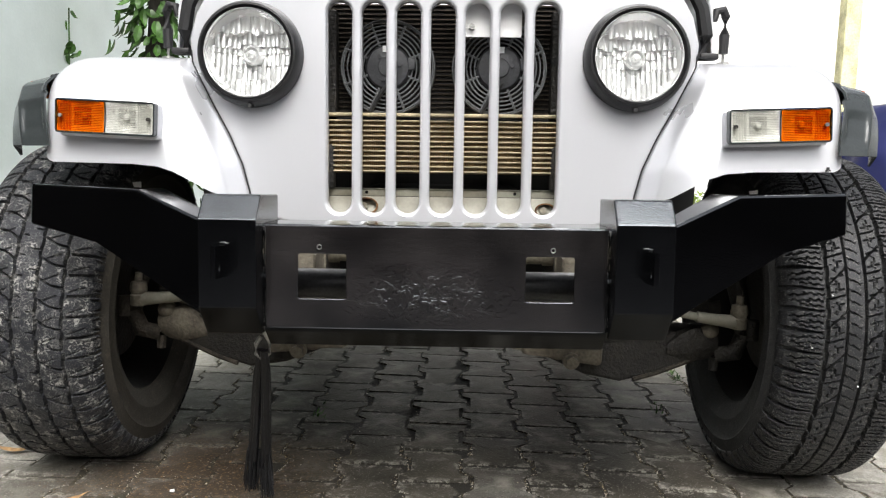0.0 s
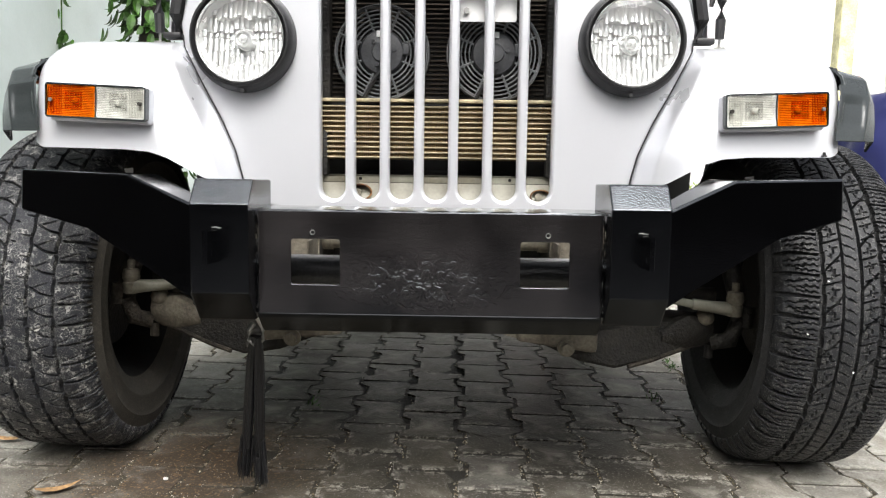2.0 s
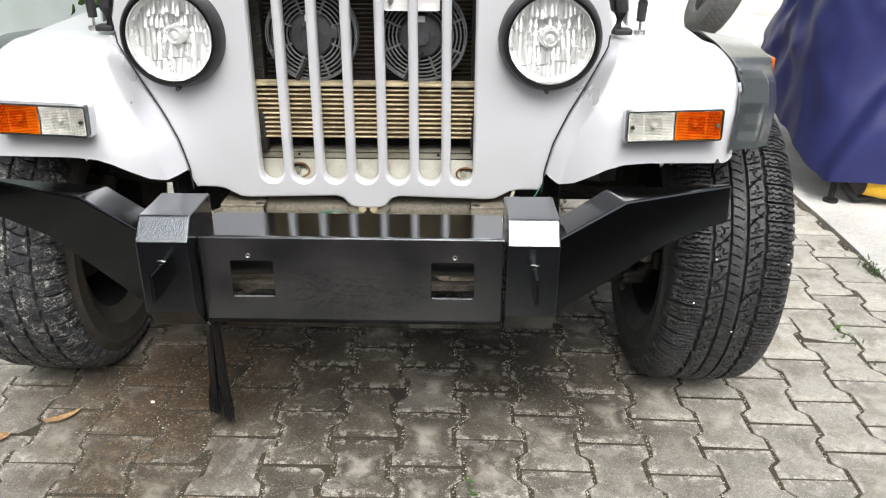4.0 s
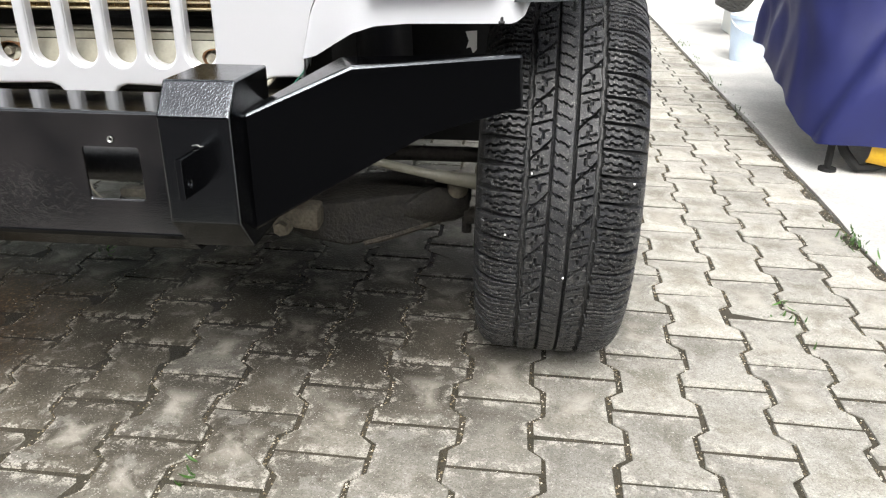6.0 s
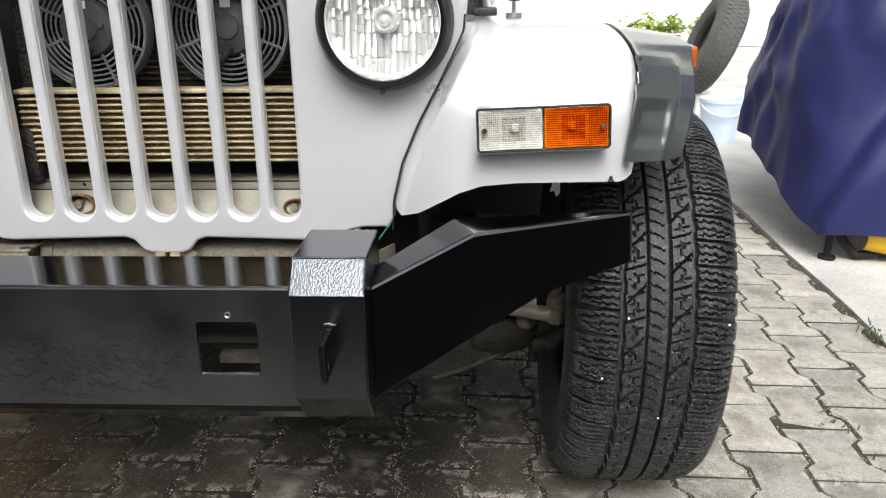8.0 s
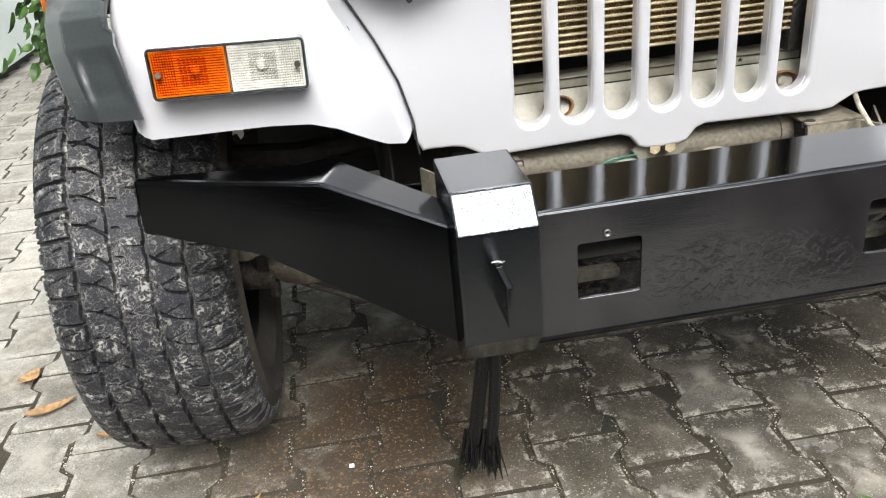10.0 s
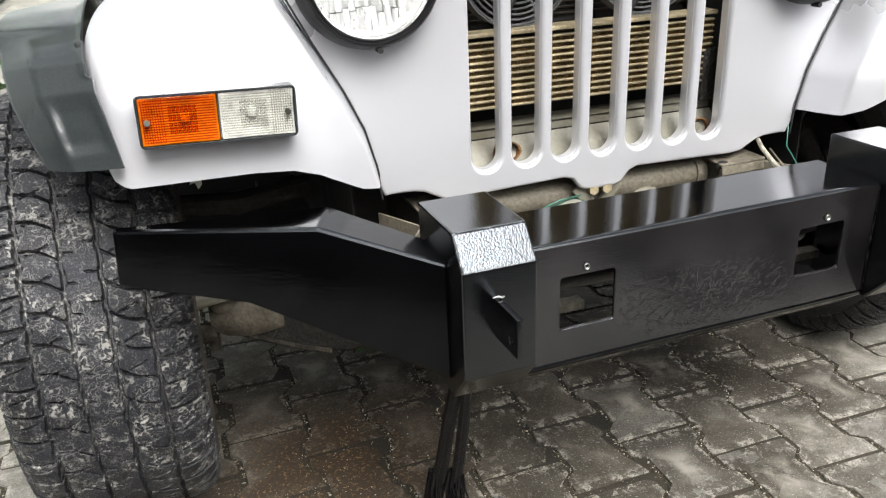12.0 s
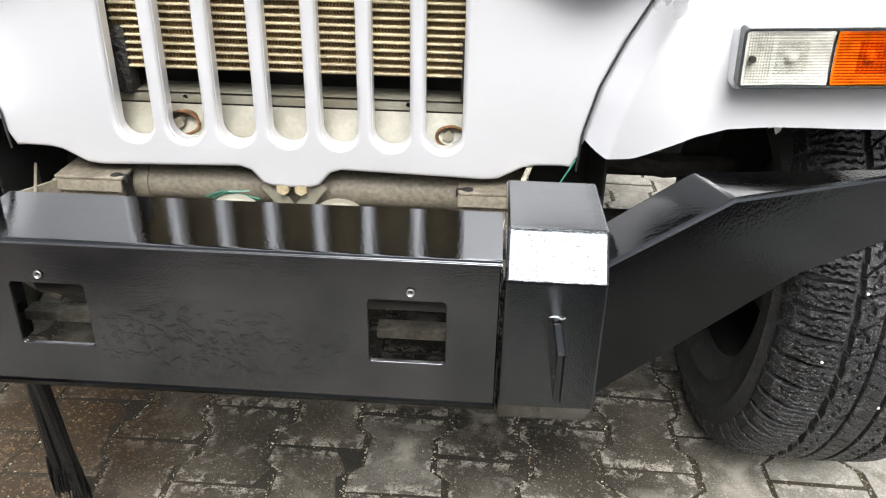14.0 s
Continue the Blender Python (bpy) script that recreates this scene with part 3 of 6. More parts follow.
def fender(sgn):
    """Nose swept forward from the seam, rounded over the top, open below."""
    ns, nw = 64, 30
    rows = []
    for j in range(nw + 1):
        w = j / nw
        row = []
        for i in range(ns + 1):
            s = (i / ns) ** 1.7
            zb = interp(s, FLOOR_EDGE)
            z = zb + (TOP - zb) * w
            xin = interp(z, SEAM)
            k = max(0.0, (z - (TOP - 0.075)) / 0.075)
            xout = 0.722 - 0.055 * (1 - math.sqrt(max(0, 1 - k * k)))
            x = xin + (xout - xin) * s
            e, e2 = (x - xin), (xout - x)
            y = 0.155 + 0.12 * max(0.0, z - 0.62) * min(1.0, e / 0.10) + 0.046 * max(0.0, 1 - max(0.0, e - 0.014) / 0.085) ** 1.5 + 0.080 * max(0.0, 1 - e / 0.018) ** 1.4
            t = min(1, max(0, (z - 0.745) / (TOP - 0.745)))
            y += 0.115 * (1 - math.sqrt(max(0, 1 - t * t)))
            if e2 < 0.03:
                y += 0.03 * (1 - math.sqrt(max(0, 1 - (1 - e2 / 0.03) ** 2)))
            row.append((sgn * x, min(y, 0.30), z))
        rows.append([(row[0][0], 0.306, row[0][2])] + row)
    last = rows[-1]
    for y in (0.36, 0.6, 0.9, 1.15):
        rows.append([(px, y, TOP + (y - 0.26) * 0.02) for px, py, pz in last])
    rows.insert(0, [(px, py + 0.018, pz + 0.001) for px, py, pz in rows[0]])
    bm = bmesh.new()
    sheet(bm, rows)
    thicken(bm, 0.002)
    return part("fender", bm, WHITE, car, "silver-white rounded front fender", lean=True, angle=60)


for sgn in (-1, 1):
    fender(sgn)
    # Black strip added to draw the dark line of the seam.
    bm = bmesh.new()
    tube(bm, [(sgn * (interp(0.553 + 0.325 * k / 30, SEAM) - 0.0026), 0.2818, 0.553 + 0.325 * k / 30) for k in range(31)], 0.0016, 6)
    part("seam_gasket", bm, RUBBER, car, "thin black strip added to draw the dark line of the fender seam", lean=True)
    # raised pad under the indicator
    turn = Matrix.Rotation(radians(-2.2 * sgn), 4, "Y")
    unit = thing("indicator_lamp", "", "", parent=car)
    unit.matrix_basis = LEAN @ Matrix.Translation((sgn * 0.588, 0.131, 0.7395)) @ turn
    bm = plate([round_rect(-0.088, 0.088, -0.030, 0.030, 0.006), round_rect(-0.0855, 0.0855, -0.0273, 0.0273, 0.004)], 0.020, 0.0008)
    part("housing", moved(bm, 0.010), PLASTIC, unit, "dark grey lamp housing")
    bm = bmesh.new()
    box(bm, (-sgn * 0.001, 0.0285, -0.003), (0.176, 0.031, 0.064), 0.006, seg=3)
    part("mounting_pad", bm, WHITE, unit, "raised body-colour pad behind the lamp")
    for name, c, w, mat, lab in (("amber_lens", sgn * 0.0430, 0.0850, AMBER, "orange indicator lens"), ("clear_lens", -sgn * 0.0430, 0.0850, CLEAR, "clear ribbed side-light lens")):
        bm = plate([round_rect(c - w / 2, c + w / 2, -0.0272, 0.0272, 0.003)], 0.003, 0.001)
        lens = part(name, moved(bm, 0.0), mat, unit, lab)
        lens.visible_shadow = False
        bm = bmesh.new()
        for q in range(17):
            box(bm, (c, 0.0018, -0.0235 + 0.0029 * q), (w - 0.006, 0.0012, 0.0011))
        out = 1 if c * sgn > 0 else -1
        for q in range(9):
            box(bm, (c + out * sgn * (w / 2 - 0.004 - q * 0.0027), 0.0018, 0), (0.0009, 0.0012, 0.05))
        part("lens_ribs", bm, AMBER_RIB if mat is AMBER else CLEAR_RIB, unit).visible_shadow = False
        bm = bmesh.new()
        rows = []
        for u in range(13):
            rows.append([(c + (u / 12 - 0.5) * (w - 0.002), 0.009 - 0.005 * abs(u / 12 - 0.5) * 2 * (1 if v % 2 else 0.7) - 0.004 * (abs(v / 8 - 0.5) * 2) ** 2, (v / 8 - 0.5) * 0.053) for v in range(9)])
        sheet(bm, rows)
        part("reflector", bm, INSIDE, unit, "pale mirror tray behind the lens")
        bm = bmesh.new()
        revolve(bm, [(-0.002, 0.0001), (-0.0015, 0.004), (0.002, 0.007), (0.006, 0.0075)], 14, "y")
        bmesh.ops.translate(bm, verts=bm.verts[:], vec=(c - out * sgn * 0.006, 0.004, 0.001))
        part("bulb", bm, INSIDE, unit)
        bm = bmesh.new()
        for q in range(7):
            for v in range(7):
                box(bm, (c - out * sgn * 0.004 + (q - 3) * 0.0044, 0.0022, (v - 3) * 0.0046), (0.0036, 0.0016, 0.0038), 0.0006, seg=1)
        tagged(part("prism_pattern", bm, AMBER_PRISM if mat is AMBER else CLEAR_PRISM, unit), kind="stuff").visible_shadow = False
        bm = bmesh.new()
        x = c + out * sgn * (w / 2 - 0.008)
        cyl(bm, (x, -0.0035, 0), (x, 0.002, 0), 0.0034, seg=12)
        part("screw", bm, STEEL if mat is AMBER else GRIME, unit)


def headlight(sgn):
    lamp = thing("headlight", "", "", parent=car)
    lamp.matrix_basis = LEAN @ Matrix.Translation((sgn * 0.367, 0.285, 0.871))
    bm = bmesh.new()
    revolve(bm, [(0.012, 0.100), (-0.006, 0.1005), (-0.020, 0.0985), (-0.032, 0.0955), (-0.039, 0.0915), (-0.0395, 0.0885), (-0.034, 0.0870), (-0.034, 0.0862), (-0.030, 0.0845), (0.012, 0.0845)], 56, "y", True)
    part("rubber_ring", bm, RING, lamp, "black lamp surround")
    bm = bmesh.new()
    revolve(bm, [(-0.030, 0.0848), (-0.035, 0.0845), (-0.037, 0.0825), (-0.033, 0.0808), (-0.025, 0.0812)], 56, "y", True)
    part("chrome_rim", bm, CHROME, lamp, "thin chrome rim")
    bm = bmesh.new()
    revolve(bm, [(-0.024, 0.081), (-0.010, 0.079), (0.012, 0.074), (0.032, 0.058), (0.044, 0.035), (0.048, 0.0001)], 48, "y")
    part("reflector", bm, REFLECT, lamp, "mirror bowl")
    bm = bmesh.new()
    rnd = random.Random(7 if sgn < 0 else 8)
    for col in range(-8, 9):
        x0, wide = col * 0.0095, 0.0090
        h = math.sqrt(max(0.0, 0.0800 ** 2 - (abs(x0) + 0.002) ** 2))
        cuts = [-h] + [z + rnd.choice((-0.004, 0.0, 0.0, 0.004)) for z in (-0.050, -0.019, 0.004, 0.017, 0.040) if abs(z) < h - 0.008] + [h]
        for z0, z1 in zip(cuts, cuts[1:]):
            zc = (z0 + z1) / 2
            if math.hypot(x0, zc) < 0.019:
                continue
            y0 = -0.006 + 0.026 * (1 - (math.hypot(x0, zc) / 0.08) ** 2)
            rise, twist = rnd.choice((0.14, 0.22, 0.30, 0.42, 0.05)), rnd.uniform(-0.25, 0.25)
            cols = []
            for a in (-1, -0.5, 0, 0.5, 1):
                cols.append([(x0 + a * wide / 2, y0 + rise * (z - zc) + twist * a * wide / 2 + 0.0016 * a * a, z) for z in (z0 + 0.0005, z1 - 0.0005)])
            sheet(bm, cols)
    tagged(part("flutes", bm, REFLECT, lamp, "stepped mirror flutes", angle=60), kind="stuff")
    bm = bmesh.new()
    revolve(bm, [(-0.014, 0.0001), (-0.013, 0.005), (-0.010, 0.0075), (-0.004, 0.008), (-0.004, 0.0125), (-0.010, 0.0135), (-0.010, 0.0155), (0.002, 0.019), (0.03, 0.021)], 28, "y")
    part("bulb_cap", bm, REFLECT, lamp, "chrome bulb shield")
    bm = bmesh.new()
    revolve(bm, [(-0.033 - 0.012 * (1 - (r / 0.081) ** 2), max(r, 0.0002)) for r in (0.0, 0.02, 0.04, 0.06, 0.072, 0.081)], 48, "y")
    glass = part("lens", bm, GLASS, lamp, "clear domed glass")
    glass.visible_shadow = False
    bm = bmesh.new()
    cyl(bm, (-sgn * 0.004, -0.036, -0.0985), (-sgn * 0.004, -0.02, -0.0985), 0.004, seg=10)
    part("screw", bm, RUBBER, lamp)


headlight(-1)
headlight(1)


def flare(sgn):
    """Arch lip: a front panel swept up and back to a wide outer edge, then a raised band over the wheel."""
    inner = [(0.149, 0.690), (0.158, 0.735), (0.170, 0.775), (0.190, 0.805), (0.225, 0.824), (0.28, 0.836), (0.38, 0.848), (0.50, 0.852), (0.62, 0.84), (0.78, 0.79), (0.90, 0.71), (0.96, 0.62)]
    outer = [(0.782, 0.184, 0.690), (0.797, 0.212, 0.722), (0.812, 0.248, 0.757), (0.818, 0.282, 0.788), (0.821, 0.318, 0.805), (0.826, 0.345, 0.824), (0.828, 0.43, 0.832), (0.83, 0.53, 0.832), (0.83, 0.64, 0.82), (0.83, 0.79, 0.78), (0.83, 0.91, 0.71), (0.83, 0.97, 0.62)]
    at = list(range(12))
    rows = []
    for k in range(91):
        q = 4.5 * k / 60 if k <= 60 else 4.5 + 6.5 * (k - 60) / 30
        iy, iz = (interp(q, list(zip(at, [p[j] for p in inner]))) for j in (0, 1))
        ox, oy, oz = (interp(q, list(zip(at, [p[j] for p in outer]))) for j in (0, 1, 2))
        ix = 0.699 + 0.015 * min(1.0, q / 2)
        sweep = max(0.0, min(1.0, (4.6 - q) / 1.2))
        d = Vector((0.563 - oy, 0.40 - oz)).normalized()
        row = []
        for i in range(31):
            u = min(1.0, i / 27)
            bent = 0.30 * u / 0.62 if u < 0.62 else 0.30 + 0.70 * (u - 0.62) / 0.38
            g = u + (bent - u) * sweep
            side = min(1.0, max(0.0, (u - 0.04) / 0.09)) * min(1.0, max(0.0, (0.66 - 0.06 * q - u) / 0.08))
            press = side * min(1.0, max(0.0, (q - 0.42 + 0.10 * u) / 0.30)) * min(1.0, max(0.0, (2.0 - q) / 0.5))
            fold = 0.010 * (i - 27) if i > 27 else 0.0
            notch = 0.007 * min(1.0, max(0.0, (q - 2.4) / 0.15)) * max(0.0, 1 - u / 0.12)
            row.append((sgn * (ix + (ox - ix) * u + notch), iy + (oy - iy) * g + 0.0042 * press + d.x * fold, iz + (oz - iz) * g + 0.001 * press + d.y * fold))
        rows.append(row)
    bm = bmesh.new()
    sheet(bm, rows)
    thicken(bm, 0.004)
    ob = part("fender_flare", bm, PLASTIC, car, "grey-black weathered plastic wheel-arch flare with a pressed panel", lean=True, angle=50)
    bm = bmesh.new()
    box(bm, (sgn * 0.830, 0.378, 0.808), (0.014, 0.056, 0.032), 0.004, seg=2)
    part("side_marker", bm, MARKER, ob, "small orange side marker lamp")
    bm = bmesh.new()
    box(bm, (sgn * 0.724, 0.235, 0.812), (0.008, 0.03, 0.022), 0.003)
    part("clip", bm, RUBBER, ob)


flare(-1)
flare(1)
bm = bmesh.new()
box(bm, (0.683, 0.155, 0.666), (0.004, 0.006, 0.008), 0.001, seg=1)
box(bm, (0.683, 0.154, 0.6635), (0.009, 0.006, 0.003), 0.001, seg=1)
part("lip_clip", bm, RUBBER, car, "small black clip on the fender lip", lean=True)

# ---- hood, latches, body behind
bm = bmesh.new()
rows = []
for y in (0.325, 0.33, 0.36, 0.6, 1.0, 1.25):
    lift = min(1.0, (y - 0.32) / 0.05) * 0.02 + (y - 0.32) * 0.06
    prof = [(-0.525, 0.888), (-0.522, 0.96), (-0.510, 1.02), (-0.475, 1.065), (-0.40, 1.085), (-0.2, 1.10), (0, 1.105), (0.2, 1.10), (0.40, 1.085), (0.475, 1.065), (0.510, 1.02), (0.522, 0.96), (0.525, 0.888)]
    rows.append([(x, y, z + (lift if z > 0.9 else lift * 0.2)) for x, z in prof])
sheet(bm, rows)
thicken(bm, 0.004)
part("hood", bm, WHITE, car, "silver-white hood", lean=True, angle=50)
for sgn in (-1, 1):
    bm = bmesh.new()
    box(bm, (sgn * 0.530, 0.777, 0.414), (0.095, 0.06, 0.024), 0.005)
    part("body_mount", bm, DUSTY, car, "dusty pale body mount behind the wheel", lean=True)
    bm = bmesh.new()
    tube(bm, [(sgn * 0.500, 0.312, 0.875), (sgn * 0.506, 0.312, 0.92), (sgn * 0.497, 0.312, 0.97), (sgn * 0.470, 0.312, 1.02), (sgn * 0.42, 0.312, 1.055)], 0.014, 8)
    box(bm, (sgn * 0.512, 0.315, 0.880), (0.035, 0.03, 0.012), 0.003)
    part("hood_seal", bm, RUBBER, car, "black rubber seal between grille panel and hood", lean=True)
    bm = bmesh.new()
    cyl(bm, (sgn * 0.556, 0.36, 0.868), (sgn * 0.556, 0.36, 0.876), 0.012, seg=12)
    cyl(bm, (sgn * 0.556, 0.36, 0.87), (sgn * 0.556, 0.36, 0.90), 0.003, seg=8)
    latch = part("hood_latch", bm, STEEL, car, "rubber hood latch on a steel eye", lean=True)
    bm = bmesh.new()
    tube(bm, [(sgn * 0.556, 0.36, 0.893), (sgn * 0.557, 0.36, 0.93), (sgn * 0.558, 0.36, 0.965), (sgn * 0.552, 0.358, 0.978), (sgn * 0.538, 0.355, 0.975), (sgn * 0.534, 0.355, 0.955)], [0.009, 0.010, 0.009, 0.009, 0.008, 0.006], 10)
    part("latch_strap", bm, RUBBER, latch, "black rubber strap")

bm = bmesh.new()
box(bm, (0, 2.15, 0.78), (1.30, 1.9, 0.62), 0.04)
part("body_tub", bm, WHITE, car, "silver-white rear body", lean=True)
# Dark block added to stop light coming through behind the grille.
bm = bmesh.new()
box(bm, (0, 0.82, 0.70), (0.84, 0.70, 0.55), 0.02)
box(bm, (0, 1.0, 0.48), (0.34, 1.1, 0.30), 0.03)
part("engine_bay", bm, DARK, car, "dark block added in the engine bay to stop light behind the grille", lean=True)
for sgn in (-1, 1):
    bm = bmesh.new()
    arc = [(0.315, 0.79), (0.36, 0.81), (0.56, 0.82), (0.85, 0.80), (1.02, 0.72), (1.07, 0.45), (1.07, 0.24)]
    sheet(bm, [[(sgn * x, y, z) for x in (0.30 if z < 0.5 else 0.415, 0.56, 0.71)] for y, z in arc])
    sheet(bm, [[(sgn * 0.41, y, z) for y in (0.30, 0.5, 0.8, 1.06)] for z in (0.40, 0.66, 0.82)])
    thicken(bm, 0.003)
    part("arch_liner", bm, DARK, car, "black wheel-arch liner", lean=True)
    # White patch added where bright ground shows through a gap in the arch.
    bm = bmesh.new()
    gap_outline = [(0.010, 0), (0.028, 0.002), (0.028, -0.028), (0.022, -0.034), (0.018, -0.024), (0.011, -0.026), (0.015, -0.014)]
    bm = plate([gap_outline], 0.002)
    bmesh.ops.translate(bm, verts=bm.verts[:], vec=(sgn * 0.607 if sgn > 0 else -0.642, 0.35, 0.622))
    part("torn_sticker", bm, PALE, car, "white patch added for a bright gap in the wheel arch", lean=True)

# ---- radiator stack behind the slots
bm = bmesh.new()
box(bm, (0, 0.362, 0.700), (0.470, 0.030, 0.105))
cond = part("condenser", bm, FIN, car, "dusty brass-coloured condenser core", lean=True)
for k in range(11):
    bm = bmesh.new()
    box(bm, (0, 0.345, 0.652 + 0.0100 * k), (0.470, 0.012, 0.0036), 0.0012, seg=1)
    part("condenser_tube", bm, GOLD, cond)
bm = bmesh.new()
rnd = random.Random(3)
for k in range(10):
    for q in range(110):
        x = -0.233 + 0.466 * q / 109
        box(bm, (x, 0.3455, 0.657 + 0.0100 * k), (0.0009, 0.006, 0.0068), turn=Matrix.Rotation(radians(rnd.uniform(-28, 28)), 4, "Y"))
tagged(part("fin_pack", bm, BRASS, cond, "thin crinkled fins"), kind="stuff")
bm = bmesh.new()
box(bm, (0, 0.352, 0.764), (0.474, 0.034, 0.007), 0.002)
part("top_rail", bm, GOLD, cond)
for s in (-1, 1):
    bm = bmesh.new()
    box(bm, (s * 0.232, 0.352, 0.66), (0.03, 0.03, 0.09), 0.006)
    part("side_tank", bm, ARM, cond)

bm = bmesh.new()
box(bm, (0, 0.425, 0.87), (0.49, 0.03, 0.24))
rad = part("radiator", bm, CORE, car, "dark dusty radiator core", lean=True)
for k in range(24):
    bm = bmesh.new()
    box(bm, (0, 0.408, 0.775 + 0.0094 * k), (0.47, 0.006, 0.0026))
    part("radiator_tube", bm, RADTUBE, rad)
for s in (-1, 1):
    bm = bmesh.new()
    box(bm, (s * 0.228, 0.385, 0.865), (0.022, 0.03, 0.22), 0.004)
    part("frame_upright", bm, ARM, rad)

for cx in (-0.112, 0.112):
    fan = thing("radiator_fan", "", "", parent=car)
    fan.matrix_basis = LEAN @ Matrix.Translation((cx, 0.362, 0.860))
    bm = bmesh.new()
    for r in (0.050, 0.058, 0.066, 0.074, 0.082, 0.090):
        ring = [(r * math.cos(a), -0.004 * (1 - r / 0.09), r * math.sin(a)) for a in [2 * math.pi * k / 40 for k in range(41)]]
        tube(bm, ring, 0.0017, 5)
    revolve(bm, [(0.0, 0.0955), (-0.004, 0.0945), (-0.004, 0.0925), (0.026, 0.0925), (0.026, 0.0955)], 40, "y", True)
    for k in range(8):
        a = radians(22 + 45 * k)
        tube(bm, [(0.044 * math.cos(a), 0, 0.044 * math.sin(a)), (0.094 * math.cos(a), 0, 0.094 * math.sin(a))], 0.0026, 5)
    part("guard", bm, FANBLK, fan, "dark grey fan guard rings")
    bm = bmesh.new()
    revolve(bm, [(-0.012, 0.0001), (-0.012, 0.018), (-0.009, 0.020), (-0.007, 0.030), (-0.005, 0.041), (0.002, 0.046), (0.02, 0.046)], 32, "y")
    for k in range(3):
        a = radians(120 * k + 10)
        cyl(bm, (0.026 * math.cos(a), -0.012, 0.026 * math.sin(a)), (0.026 * math.cos(a), 0, 0.026 * math.sin(a)), 0.004, seg=8)
    box(bm, (0.048, -0.002, 0.006), (0.014, 0.012, 0.022), 0.002)
    part("motor", bm, MOTOR, fan, "round fan motor")
    bm = bmesh.new()
    box(bm, (-0.002 if cx < 0 else 0.001, -0.010, 0.035), (0.016, 0.001, 0.012))
    part("sticker", bm, PALE, fan, "small white label")
    bm = bmesh.new()
    tube(bm, [(0.005, -0.008, -0.03), (-0.015, -0.010, -0.055), (-0.035, -0.006, -0.09)], 0.0045, 6)
    part("cable", bm, RUBBER, fan)
    for k in range(7):
        a = 2 * math.pi * k / 7
        bm = bmesh.new()
        box(bm, (0.065 * math.cos(a), 0.014, 0.065 * math.sin(a)), (0.042, 0.002, 0.030), turn=Matrix.Rotation(-a, 4, "Y") @ Matrix.Rotation(radians(25), 4, "X"))
        part("blade", bm, DARK, fan)

bm = plate([round_rect(0.042, 0.152, 0.915, 1.0, 0.004)], 0.003)
white_plate = part("sheet_plate", moved(bm, 0.322), PALE, car, "plain white sheet plate behind the grille", lean=True)
bm = bmesh.new()
cyl(bm, (0.055, 0.310, 0.934), (0.055, 0.322, 0.934), 0.006, seg=6)
part("bolt", bm, STEEL, white_plate)

# ---- sheet panel under the radiator
bm = plate([round_rect(-0.245, 0.245, 0.602, 0.616, 0.002), circle(-0.153, 0.609, 0.0035, 12), circle(0.148, 0.609, 0.0035, 12)], 0.004)
support = part("lower_crossmember", moved(bm, 0.352), CREAM, car, "cream painted radiator crossmember", lean=True)
bm = bmesh.new()
sheet(bm, [[(x, 0.350 + 0.05 * t, 0.6165) for x in (-0.245, 0, 0.245)] for t in (0, 1)])
thicken(bm, 0.003)
part("top_flange", bm, CREAM, support)
bm = bmesh.new()
rows = []
for j in range(7):
    t = j / 6
    rows.append([(x, 0.346 - 0.034 * math.sin(t * 1.57), 0.601 - 0.064 * t) for x in [-0.245 + 0.49 * i / 30 for i in range(31)]])
sheet(bm, rows)
thicken(bm, 0.003)
part("lower_sheet", bm, CREAM, support, "cream painted lower sheet, dusty")
for x, z, rx in ((-0.150, 0.583, 0.024), (0.207, 0.578, 0.021)):
    bm = bmesh.new()
    revolve(bm, [(0.0, rx), (-0.003, rx), (-0.003, rx - 0.003), (0.004, rx - 0.004), (0.016, rx - 0.006), (0.016, 0.0001)], 24, "y")
    for v in bm.verts:
        v.co = Vector((x + v.co.x, 0.323 + v.co.y, z + v.co.z * 0.7))
    part("bolt_recess", bm, RUST, support, "rusty round recess")
    bm = bmesh.new()
    cyl(bm, (x - 0.004, 0.319, z), (x - 0.004, 0.336, z), 0.0075, seg=6)
    part("bolt", bm, TUBE, support)

